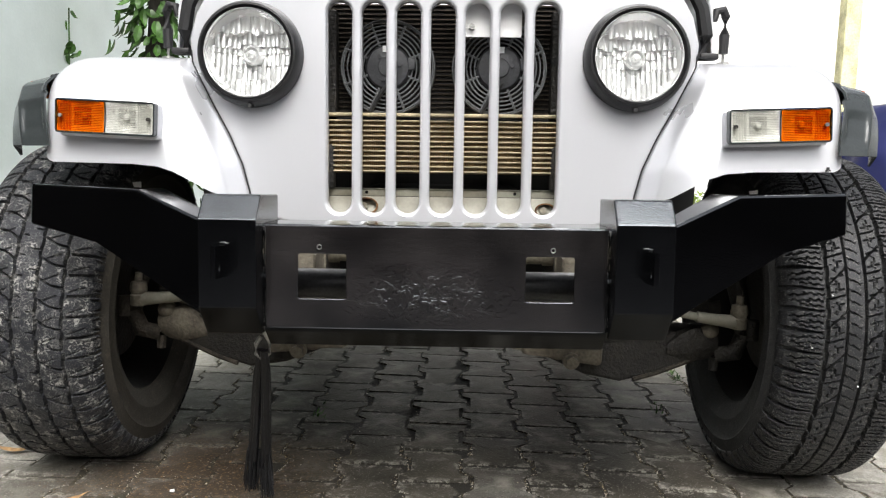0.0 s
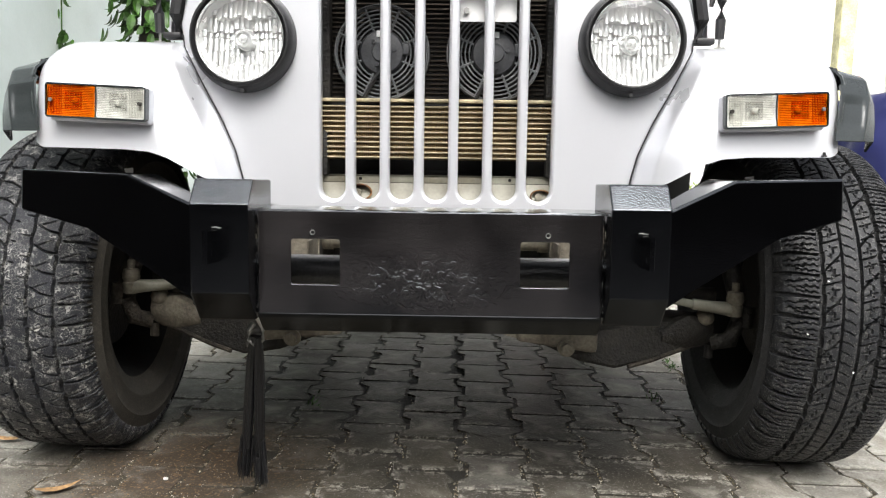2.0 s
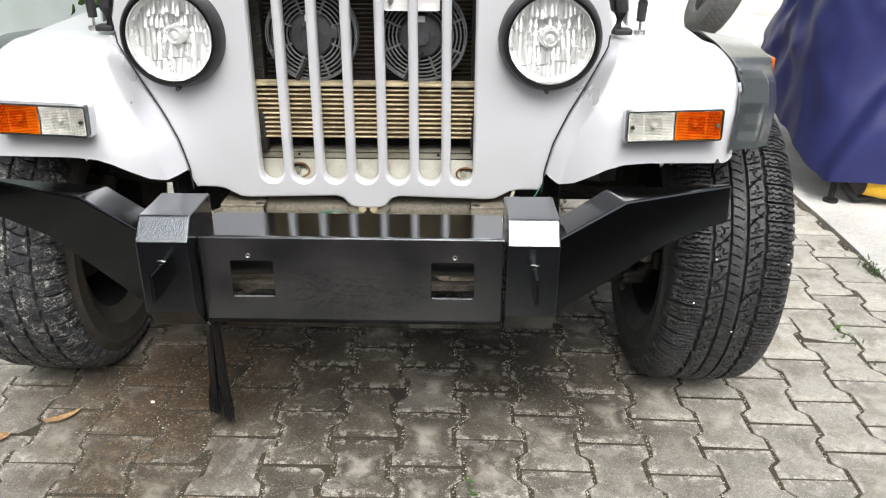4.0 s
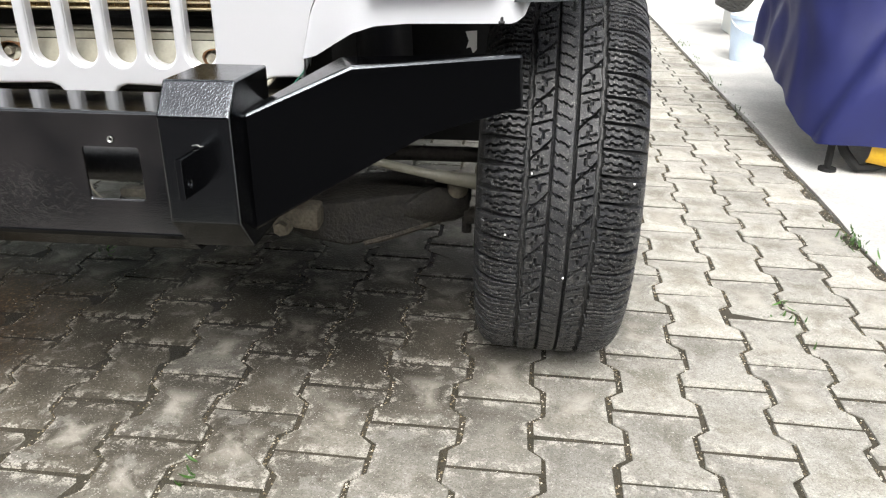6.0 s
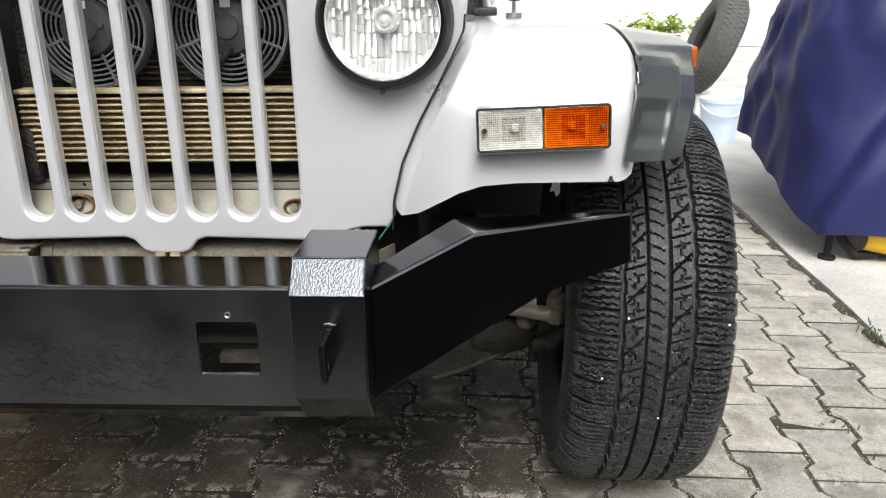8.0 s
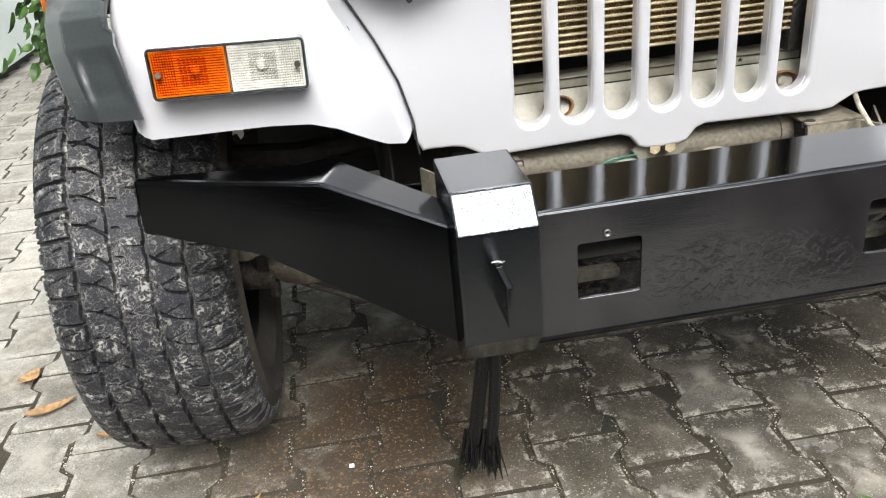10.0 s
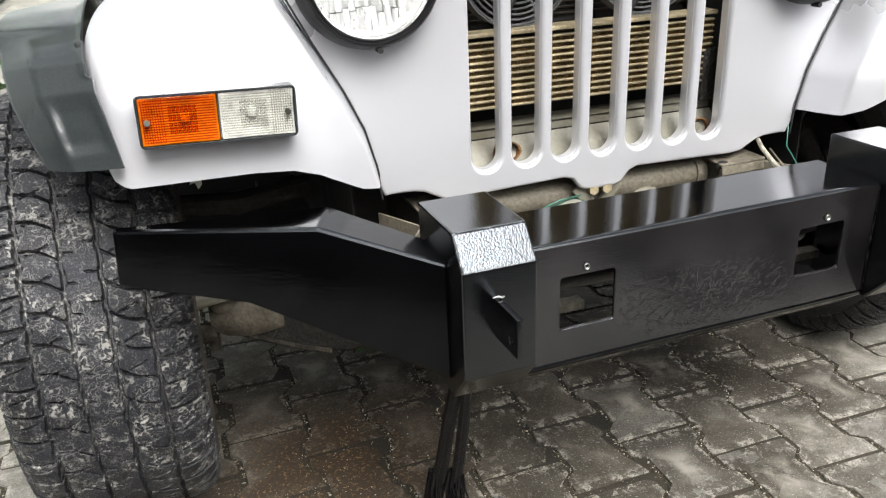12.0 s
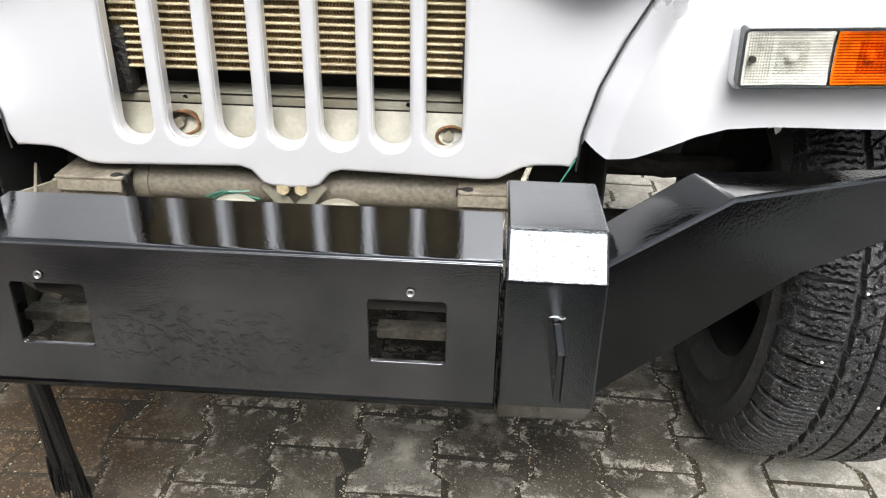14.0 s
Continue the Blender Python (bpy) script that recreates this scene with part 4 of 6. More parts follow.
# ---- chassis
for sgn in (-1, 1):
    bm = bmesh.new()
    box(bm, (sgn * 0.268, 0.91, 0.466), (0.086, 1.26, 0.098), 0.006)
    rail = part("chassis_rail", bm, GRIME, car, "dusty steel chassis rail", lean=True)
    bm = bmesh.new()
    for dx in (-0.040, 0.040):
        box(bm, (sgn * 0.268 + dx, 0.2325, 0.455), (0.005, 0.105, 0.085), 0.001)
    box(bm, (sgn * 0.268, 0.2325, 0.418), (0.085, 0.105, 0.006), 0.001)
    part("bumper_mount", bm, DUSTY, rail, "dusty channel bracket")
    bm = bmesh.new()
    box(bm, (sgn * 0.266, 0.272, 0.478), (0.088, 0.006, 0.070), 0.002)
    part("end_plate", bm, DUSTY, rail)
    bm = plate([round_rect(-0.046, 0.046, 0.0, 0.085, 0.004), circle(-sgn * 0.033, 0.010, 0.0055, 14)], 0.004, 0.001)
    for v in bm.verts:
        v.co = Vector((sgn * 0.266 + v.co.x, 0.268 + v.co.z, 0.520 - v.co.y))
    part("top_flange", bm, DUSTY, rail, "dusty flange with a drilled hole")
    bm = bmesh.new()
    sheet(bm, [[(sgn * 0.266 + x, 0.268 - 0.002 * t, 0.518 - 0.014 * t) for x in (-0.046, 0, 0.046)] for t in (0, 1)])
    thicken(bm, 0.003)
    part("flange_lip", bm, TUBE, rail)
    # Black plug fills the drilled hole: the hole's shade as a solid.
    bm = bmesh.new()
    cyl(bm, (sgn * 0.266 - sgn * 0.034, 0.279, 0.512), (sgn * 0.266 - sgn * 0.034, 0.279, 0.5225), 0.0075, seg=16)
    box(bm, (sgn * 0.266 - sgn * 0.042, 0.279, 0.5175), (0.014, 0.006, 0.010))
    part("key_hole", bm, DARK, rail, "black plug standing for the shade in the flange's keyhole")
    bm = bmesh.new()
    for a, x, y in ((32, 0.345, 0.205), (-28, 0.330, 0.255)):
        box(bm, (sgn * x, y, 0.490), (0.004, 0.15, 0.055), 0.001, turn=Matrix.Rotation(radians(a * sgn), 4, "Z"))
    box(bm, (sgn * 0.325, 0.235, 0.462), (0.09, 0.13, 0.004), 0.001)
    part("gusset", bm, TUBE, rail, "dusty welded gusset plates")
    bm = bmesh.new()
    box(bm, (sgn * 0.40, 0.79, 0.415), (0.20, 0.05, 0.05), 0.006)
    part("outrigger", bm, GRIME, rail, "grimy body-mount outrigger")
bm = bmesh.new()
cyl(bm, (-0.23, 0.335, 0.494), (0.23, 0.335, 0.494), 0.025, seg=24)
for s in (-1, 1):
    cyl(bm, (s * 0.205, 0.335, 0.494), (s * 0.23, 0.335, 0.494), 0.028, seg=24)
cross = part("cross_tube", bm, TUBE, car, "dusty round steel cross tube", lean=True)
bm = bmesh.new()
for s in (-1, 1):
    box(bm, (s * 0.022, 0.298, 0.494), (0.020, 0.006, 0.05), 0.001, turn=Matrix.Rotation(radians(s * 38), 4, "Y"))
part("horn_bracket", bm, CREAM, cross)
bm = bmesh.new()
for s in (-1, 1):
    cyl(bm, (s * 0.012, 0.285, 0.509), (s * 0.012, 0.297, 0.509), 0.009, seg=6)
part("bolt", bm, GOLD, cross)
for cx in (-0.068, 0.068):
    bm = bmesh.new()
    revolve(bm, [(-0.018, 0.0001), (-0.018, 0.016), (-0.012, 0.022), (-0.010, 0.036), (-0.006, 0.041), (0.006, 0.042), (0.014, 0.036), (0.016, 0.0001)], 32, "y")
    bmesh.ops.translate(bm, verts=bm.verts[:], vec=(cx, 0.255, 0.468))
    part("horn", bm, CREAM, car, "round cream horn disc", lean=True)
bm = bmesh.new()
tube(bm, [(-0.11, 0.27, 0.500), (-0.085, 0.262, 0.512), (-0.06, 0.262, 0.508), (-0.04, 0.27, 0.50)], 0.0017, 6)
tube(bm, [(-0.10, 0.265, 0.50), (-0.075, 0.256, 0.515), (-0.05, 0.262, 0.514)], 0.0013, 6)
part("horn_wire", bm, WIRE, car, "green horn wire", lean=True)
bm = bmesh.new()
tube(bm, [(-0.04, 0.26, 0.46), (-0.01, 0.22, 0.43), (0.015, 0.205, 0.402), (0.028, 0.198, 0.384), (0.045, 0.192, 0.372), (0.072, 0.188, 0.366)], 0.0019, 6)
part("loose_wire", bm, ROPE, car, "pale loose wire end", lean=True)
bm = bmesh.new()
tube(bm, [(0.372, 0.30, 0.60), (0.366, 0.285, 0.565), (0.345, 0.26, 0.540), (0.33, 0.20, 0.510)], 0.0012, 6)
part("green_wire", bm, WIRE, car, lean=True)
bm = bmesh.new()
tube(bm, [(0.312, 0.30, 0.553), (0.302, 0.27, 0.54), (0.29, 0.22, 0.525), (0.276, 0.165, 0.52)], 0.0038, 8)
part("braided_cord", bm, ROPE, car, lean=True)

# ---- home-built bumper
wins = [round_rect(s * 0.183 - 0.039, s * 0.183 + 0.039, 0.446, 0.519, 0.004) for s in (-1, 1)]
bm = moved(plate([[(-0.274, 0.397), (0.274, 0.397), (0.274, 0.564), (-0.274, 0.564)]] + wins, 0.006, 0.0015), 0.003)
bumper = part("front_bumper", bm, BLACK_FACE, car, "gloss black hand-painted steel front bumper, welded from plate", lean=True)
bm = bmesh.new()
sheet(bm, [[(x, y, z) for x in [-0.275 + 0.55 * i / 10 for i in range(11)]] for y, z in ((0.0005, 0.5585), (0.001, 0.5625), (0.0025, 0.5645), (0.005, 0.5658), (0.008, 0.566), (0.0095, 0.566), (0.06, 0.566), (0.118, 0.5655))])
thicken(bm, 0.005)
part("top_plate", bm, BLACK, bumper, angle=25)
bm = bmesh.new()
sheet(bm, [[(x, y, z) for x in (-0.275, 0, 0.275)] for y, z in ((0.002, 0.400), (0.004, 0.395), (0.036, 0.368), (0.06, 0.366))])
thicken(bm, 0.005)
# Weak-mirror black: the plate's shaded look is put into its material.
part("lower_plate", bm, BLACK_DULL, bumper, angle=25)
bm = bmesh.new()
tube(bm, [(x, 0.142, 0.451) for x in (-0.272, -0.1, 0.1, 0.272)], 0.0265, 24)
part("inner_pipe", bm, PIPE, bumper, "black pipe welded behind the face")
for s in (-1, 1):
    bm = bmesh.new()
    box(bm, (s * 0.205, 0.092, 0.4255), (0.13, 0.022, 0.013), 0.002)
    part("mount_ledge", bm, node_mat("dull_dusty_steel", (0.10, 0.092, 0.072), 0.7, 0.1, 0.3, 35, 150, 0.15, tint=(0.025, 0.022, 0.017)), bumper, "dusty pale steel ledge")
    bm = bmesh.new()
    revolve(bm, [(-0.002, 0.0044), (-0.003, 0.0038), (-0.002, 0.0028), (0.0, 0.0026), (0.0, 0.0046)], 16, "y")
    bmesh.ops.translate(bm, verts=bm.verts[:], vec=(s * 0.187, 0.0, 0.530))
    part("bolt_eye", bm, STEEL, bumper, "bare bolt eye with spatter")
    bm = bmesh.new()
    prof = [(-0.048, 0.437), (-0.048, 0.575), (-0.017, 0.613), (0.104, 0.610), (0.104, 0.390), (-0.006, 0.388)]
    ring0 = [bm.verts.new((s * 0.277, y, z)) for y, z in prof]
    ring1 = [bm.verts.new((s * 0.369, y, z)) for y, z in prof]
    bm.faces.new(ring0), bm.faces.new(ring1)
    for k in range(6):
        bm.faces.new((ring0[k], ring0[(k + 1) % 6], ring1[(k + 1) % 6], ring1[k]))
    bmesh.ops.bevel(bm, geom=bm.edges[:], offset=0.0028, segments=2, affect="EDGES", profile=0.5)
    post = part("corner_post", bm, BLACK_POST, bumper, "black welded box post", angle=12)
    # Undersides take the weaker mirror, so their shade sits in the material.
    post.data.materials.append(BLACK_STIPPLE)
    post.data.materials.append(BLACK_DULL)
    for f in post.data.polygons:
        f.material_index = 1 if f.normal.y < -0.4 and f.normal.z > 0.4 else 2 if f.normal.z < -0.3 else 0
    # weld seams along the post
    bm = bmesh.new()
    rnd = random.Random(11)
    for x in (0.2755,):
        pts = [(-0.001 + 0.0015 * rnd.random(), 0.40 + 0.16 * k / 30) for k in range(31)]
        tube(bm, [(s * x + 0.0006 * rnd.uniform(-1, 1), y, z) for y, z in pts], [0.0013 + 0.0003 * rnd.random() for _ in pts], 6)
    part("weld_bead", bm, BLACK, bumper)
    # wing
    front = [(0.368, 0.000, 0.408), (0.368, 0.000, 0.567), (0.497, 0.054, 0.620), (0.713, 0.139, 0.624), (0.717, 0.141, 0.550), (0.588, 0.090, 0.527)]
    back = [(0.368, 0.080, 0.408), (0.368, 0.085, 0.567), (0.468, 0.122, 0.620), (0.712, 0.150, 0.624), (0.716, 0.151, 0.552), (0.584, 0.119, 0.529)]
    if s < 0:  # corners set to fit the camera's view, longer than the right wing
        front[2], back[2] = (0.504, 0.055, 0.617), (0.478, 0.122, 0.617)
        front[3:5] = (0.726, 0.137, 0.622), (0.732, 0.141, 0.549)
        back[3:5] = (0.725, 0.149, 0.622), (0.731, 0.151, 0.551)
    bm = bmesh.new()
    f = [bm.verts.new((s * x, y, z)) for x, y, z in front]
    b = [bm.verts.new((s * x, y, z)) for x, y, z in back]
    bm.faces.new(f), bm.faces.new(b)
    for k in range(6):
        bm.faces.new((f[k], f[(k + 1) % 6], b[(k + 1) % 6], b[k]))
    bmesh.ops.bevel(bm, geom=bm.edges[:], offset=0.0042, segments=2, affect="EDGES", profile=0.5)
    wing = part("wing", bm, BLACK_DULL, bumper, "black swept wing plate", angle=12)
    # Upper edges take the stronger mirror: their highlight is put into the material.
    wing.data.materials.append(BLACK_POST)
    for p in wing.data.polygons:
        p.material_index = 1 if p.normal.y < -0.2 and p.normal.z > 0.2 else 0
    # towing tab
    bm = bmesh.new()
    pl = plate([[(-0.108, 0.490), (-0.040, 0.486), (-0.040, 0.536), (-0.108, 0.539)], circle(-0.090, 0.505, 0.005, 14)], 0.0075, 0.001)
    for v in pl.verts:
        v.co = Vector((s * 0.326 + v.co.y, v.co.x, v.co.z))
    part("towing_tab", pl, BLACK, bumper, "welded steel towing tab with a drilled hole")
    bm = bmesh.new()
    rnd = random.Random(5)
    for z in (0.537,):
        tube(bm, [(s * 0.326 + dx, -0.050 + 0.002 * rnd.random(), z + 0.003 * rnd.random()) for dx in (-0.0075, -0.004, 0.0, 0.004, 0.0075)], [0.0004, 0.0008, 0.0012, 0.0009, 0.0004], 7)
    part("weld_spatter", bm, STEEL, bumper, "bare weld spatter")


# ---------------------------------------------------------------- wheels
RAD, HALF = 0.362, 0.122


def tread_radius(w):
    q = abs(w) / HALF
    return RAD - 0.006 * q ** 2 - 0.016 * max(0, (q - 0.72) / 0.28) ** 2


def slot_cut(d, half, soft):
    """1 in a groove whose middle is d = 0, 0 outside it."""
    return 1 - smooth(np.abs(d), half, half + 0.6 * soft)


def wrap(v):
    return (v + 0.5) % 1.0 - 0.5


def window(v, lo, hi, soft=0.02):
    return smooth(v, lo - soft, lo + soft) * (1 - smooth(v, hi - soft, hi + soft))


def step_wave(v):
    return np.where(v % 1.0 < 0.5, 1.0, -1.0)


def tread_rib(p, w):
    """Five ribs: fine-cut shoulders, slanted hook grooves between, short cuts down the middle. p: pitches, downwards at the front; w: across."""
    q = np.abs(w)
    round_1 = slot_cut(q - 0.447 + 0.008 * step_wave(2 * p + 0.25), 0.022, 0.020)
    round_2 = slot_cut(q - 0.135, 0.011, 0.016)
    f = 2 * p - 0.22 * w
    out = window(q, 0.47, 1.3)
    cut = slot_cut(wrap(f), 0.030 + 0.075 * smooth(q, 0.60, 1.0), 0.045) * out
    for off, lo, hi, deep in ((0.24, 0.50, 0.80, 0.6), (0.34, 0.78, 0.97, 0.7), (0.52, 0.47, 0.74, 0.55), (0.60, 0.70, 0.95, 0.6), (0.78, 0.52, 0.84, 0.6)):
        cut = np.maximum(cut, deep * slot_cut(wrap(f - off + 0.03 * step_wave(q * 9)), 0.012, 0.05) * window(q, lo, hi))
    v = (w - 0.29 * np.sign(w)) / 0.13
    side = np.where(w > 0, 0.0, 0.37)
    rib = window(q, 0.15, 0.43)
    hook = slot_cut(wrap(p + side + 0.17 * v + 0.05 * v ** 3), 0.012, 0.016)
    thin = 0.8 * slot_cut(wrap(p + side + 0.06 * v - 0.48), 0.009, 0.016)
    upright = 0.42 * slot_cut(v + 0.16 * step_wave(4 * p + side), 0.05, 0.12) * window(wrap(2 * (p + side) - 0.5), -0.30, 0.30)
    stub = 0.42 * slot_cut(wrap(6 * (p + side) + 0.4 * v), 0.05, 0.12) * np.where(step_wave(3 * p) > 0, window(v, -0.75, -0.1, 0.08), window(v, 0.1, 0.75, 0.08))
    cut = np.maximum(cut, rib * np.maximum.reduce([hook, thin, upright, stub]))
    mid = 0.55 * slot_cut(wrap(4 * p - 2.6 * w + 0.06 * step_wave(w * 16)), 0.025, 0.055) * window(w, -0.12, 0.06)
    cut = np.maximum(cut, mid)
    return np.maximum.reduce([cut, round_1, round_2]), np.maximum(round_1, 0.8 * round_2)


def tread_mud(p, w):
    """Worn blocks: square shoulders, hooked grooves on the second and fourth rib, a nearly plain middle."""
    q = np.abs(w)
    wave = 0.010 * np.sin(4 * np.pi * p)
    round_1 = slot_cut(q - 0.600 + wave, 0.020, 0.016)
    round_2 = slot_cut(q - 0.190 - wave, 0.017, 0.016)
    f = 2 * p + 0.20 * w
    cut = slot_cut(wrap(f), 0.050 + 0.03 * smooth(q, 0.85, 1.05), 0.04) * window(q, 0.60, 1.3)
    cut = np.maximum(cut, 0.8 * slot_cut(wrap(2 * f + 0.5), 0.10, 0.08) * window(q, 1.0, 1.3))
    t = np.clip((w + 0.60) / 0.41, 0, 1)
    cut = np.maximum(cut, slot_cut(wrap(2 * p + 0.3 - 0.55 * t ** 2.4), 0.034, 0.04) * window(w, -0.60, -0.19))
    t = np.clip((w - 0.19) / 0.41, 0, 1)
    cut = np.maximum(cut, slot_cut(wrap(2 * p + 0.1 - 0.55 * (1 - (1 - t) ** 2.4)), 0.034, 0.04) * window(w, 0.19, 0.60))
    cut = np.maximum(cut, 0.5 * slot_cut(wrap(2 * p - 0.5 * w), 0.02, 0.05) * window(w, -0.19, -0.06))
    cut = np.maximum(cut, 0.5 * slot_cut(wrap(2 * p + 0.4 - 0.5 * w), 0.02, 0.05) * window(w, 0.04, 0.19))
    for lo, hi, off in ((-0.92, -0.70, 0.45), (-0.52, -0.30, 0.75), (0.30, 0.50, 0.55), (0.70, 0.92, 0.5)):
        cut = np.maximum(cut, 0.35 * slot_cut(wrap(2 * p + 1.2 * w + off), 0.02, 0.05) * window(w, lo, hi))
    return np.maximum.reduce([cut, round_1, round_2]), np.maximum.reduce([round_1, round_2, 0.6 * cut])


def tread_skin(parent, kind, mat):
    """The tread as one closed relief round the carcass, wrapped over both shoulders."""
    pitches, fine = 28, 52
    na, nw = pitches * fine, 141
    w = np.linspace(-1.16, 1.16, nw)
    p, ww = np.meshgrid(np.arange(na) / fine, w, indexing="ij")
    cut, dust = (tread_rib if kind == "rib" else tread_mud)(p, ww)
    q = np.abs(ww)
    e = np.clip((q - 1) / 0.16, 0, 1)
    inside = np.minimum(q, 1)
    r = RAD - 0.006 * inside ** 2 - 0.016 * np.maximum(0, (inside - 0.72) / 0.28) ** 2
    r = r + (0.314 - r) * e
    x = np.sign(ww) * HALF * (inside + 0.075 * np.sin(e * math.pi / 2))
    deep = (0.0115 if kind == "rib" else 0.0095) * cut
    fade = 1 - smooth(e, 0.70, 1.0)
    r = r - deep * (1 - 0.8 * e) * fade - 0.004 * smooth(e, 0.75, 1.0)
    x = x - np.sign(ww) * (deep * 1.1 * e * fade + 0.007 * smooth(e, 0.75, 1.0))
    a = 2 * math.pi * np.arange(na)[:, None] / na
    co = np.stack([x, r * np.cos(a), r * np.sin(a)], axis=-1).reshape(-1, 3)
    i, j = np.meshgrid(np.arange(na), np.arange(nw - 1), indexing="ij")
    k = (i + 1) % na
    quads = np.stack([i * nw + j, i * nw + j + 1, k * nw + j + 1, k * nw + j], axis=-1).reshape(-1, 4)
    me = bpy.data.meshes.new("tread")
    me.vertices.add(len(co))
    me.vertices.foreach_set("co", co.ravel())
    me.loops.add(quads.size)
    me.loops.foreach_set("vertex_index", quads.ravel().astype(np.int32))
    me.polygons.add(len(quads))
    me.polygons.foreach_set("loop_start", (4 * np.arange(len(quads))).astype(np.int32))
    me.update(calc_edges=True)
    me.attributes.new("dust", "FLOAT", "POINT").data.foreach_set("value", dust.ravel().astype(np.float32))
    me.materials.append(mat)
    me.shade_flat()
    ob = new("tread", me)
    ob.parent = parent
    return tagged(ob, "grooved tread with fine cuts and small stones" if kind == "rib" else "pale mud dried on the worn tread blocks")


def tyre(parent, kind, mat):
    bm = bmesh.new()
    depth = 0.0135
    prof = [(-HALF * 0.80, 0.205), (-HALF * 0.93, 0.215), (-HALF * 1.03, 0.246), (-HALF * 1.045, 0.247), (-HALF * 1.055, 0.252), (-HALF * 1.05, 0.255), (-HALF * 1.075, 0.283), (-HALF * 1.08, 0.288), (-HALF * 1.10, 0.292), (-HALF * 1.08, 0.296), (-HALF * 1.05, 0.318), (-HALF, tread_radius(HALF) - 0.012)]
    prof += [(w, tread_radius(w) - depth) for w in [HALF * k / 6 for k in range(-5, 6)]]
    prof += [(HALF, tread_radius(HALF) - 0.012), (HALF * 1.05, 0.318), (HALF * 1.08, 0.296), (HALF * 1.10, 0.292), (HALF * 1.08, 0.288), (HALF * 1.075, 0.283), (HALF * 1.05, 0.255), (HALF * 1.055, 0.252), (HALF * 1.045, 0.247), (HALF * 1.03, 0.246), (HALF * 0.93, 0.215), (HALF * 0.80, 0.205)]
    revolve(bm, prof, 96, "x")
    ob = part("tyre", bm, WALLRUB if kind == "rib" else WALL_L, parent, "dusty black off-road tyre" if kind == "rib" else "worn black tyre caked with pale mud", angle=40)
    tread_skin(parent, kind, mat)
    return ob


def wheel(x, y, kind, mat, spin=0.0, front=True):
    s = 1 if x > 0 else -1
    hub = thing("wheel", "", "", parent=car)
    hub.matrix_basis = pose(x, y, RAD - 0.004 + fall(x), spin)
    tyre(hub, kind, mat)
    bm = bmesh.new()
    revolve(bm, [(-0.098, 0.214), (-0.100, 0.206), (-0.085, 0.200), (-0.06, 0.188), (0.04, 0.184), (0.085, 0.200), (0.100, 0.206), (0.098, 0.214)], 48, "x")
    revolve(bm, [(s * 0.05, 0.186), (s * 0.04, 0.13), (s * 0.07, 0.09), (s * 0.075, 0.0001)], 48, "x")
    part("rim", bm, DARK, hub, "black steel rim")
    bm = bmesh.new()
    revolve(bm, [(-s * 0.035, 0.0001), (-s * 0.035, 0.135), (s * 0.0, 0.140), (s * 0.02, 0.138), (s * 0.02, 0.0001)], 40, "x")
    part("brake_drum", bm, GRIME, hub, "grimy brake disc")
    return hub


AX, AY = 0.795, 0.563
near_right = wheel(AX - 0.009, AY, "rib", TYRE_R, 10)
near_left = wheel(-AX + 0.018, AY, "mud", TYRE_L, 4)
copy_thing(near_right, pose(AX - 0.01, AY + 2.43, RAD - 0.004 + fall(AX), 33))
copy_thing(near_left, pose(-AX + 0.01, AY + 2.43, RAD - 0.004 + fall(-AX), 50))

for x, y, z in ((0.868, 0.210, 0.372), (0.705, 0.203, 0.352), (0.80, 0.212, 0.28), (0.895, 0.222, 0.44), (0.74, 0.214, 0.45)):
    bm = bmesh.new()
    bmesh.ops.create_icosphere(bm, subdivisions=1, radius=0.0022, matrix=Matrix.Translation((x, y - 0.002, z)))
    part("lodged_stone", bm, PALE, car, "white stone caught in the tread")

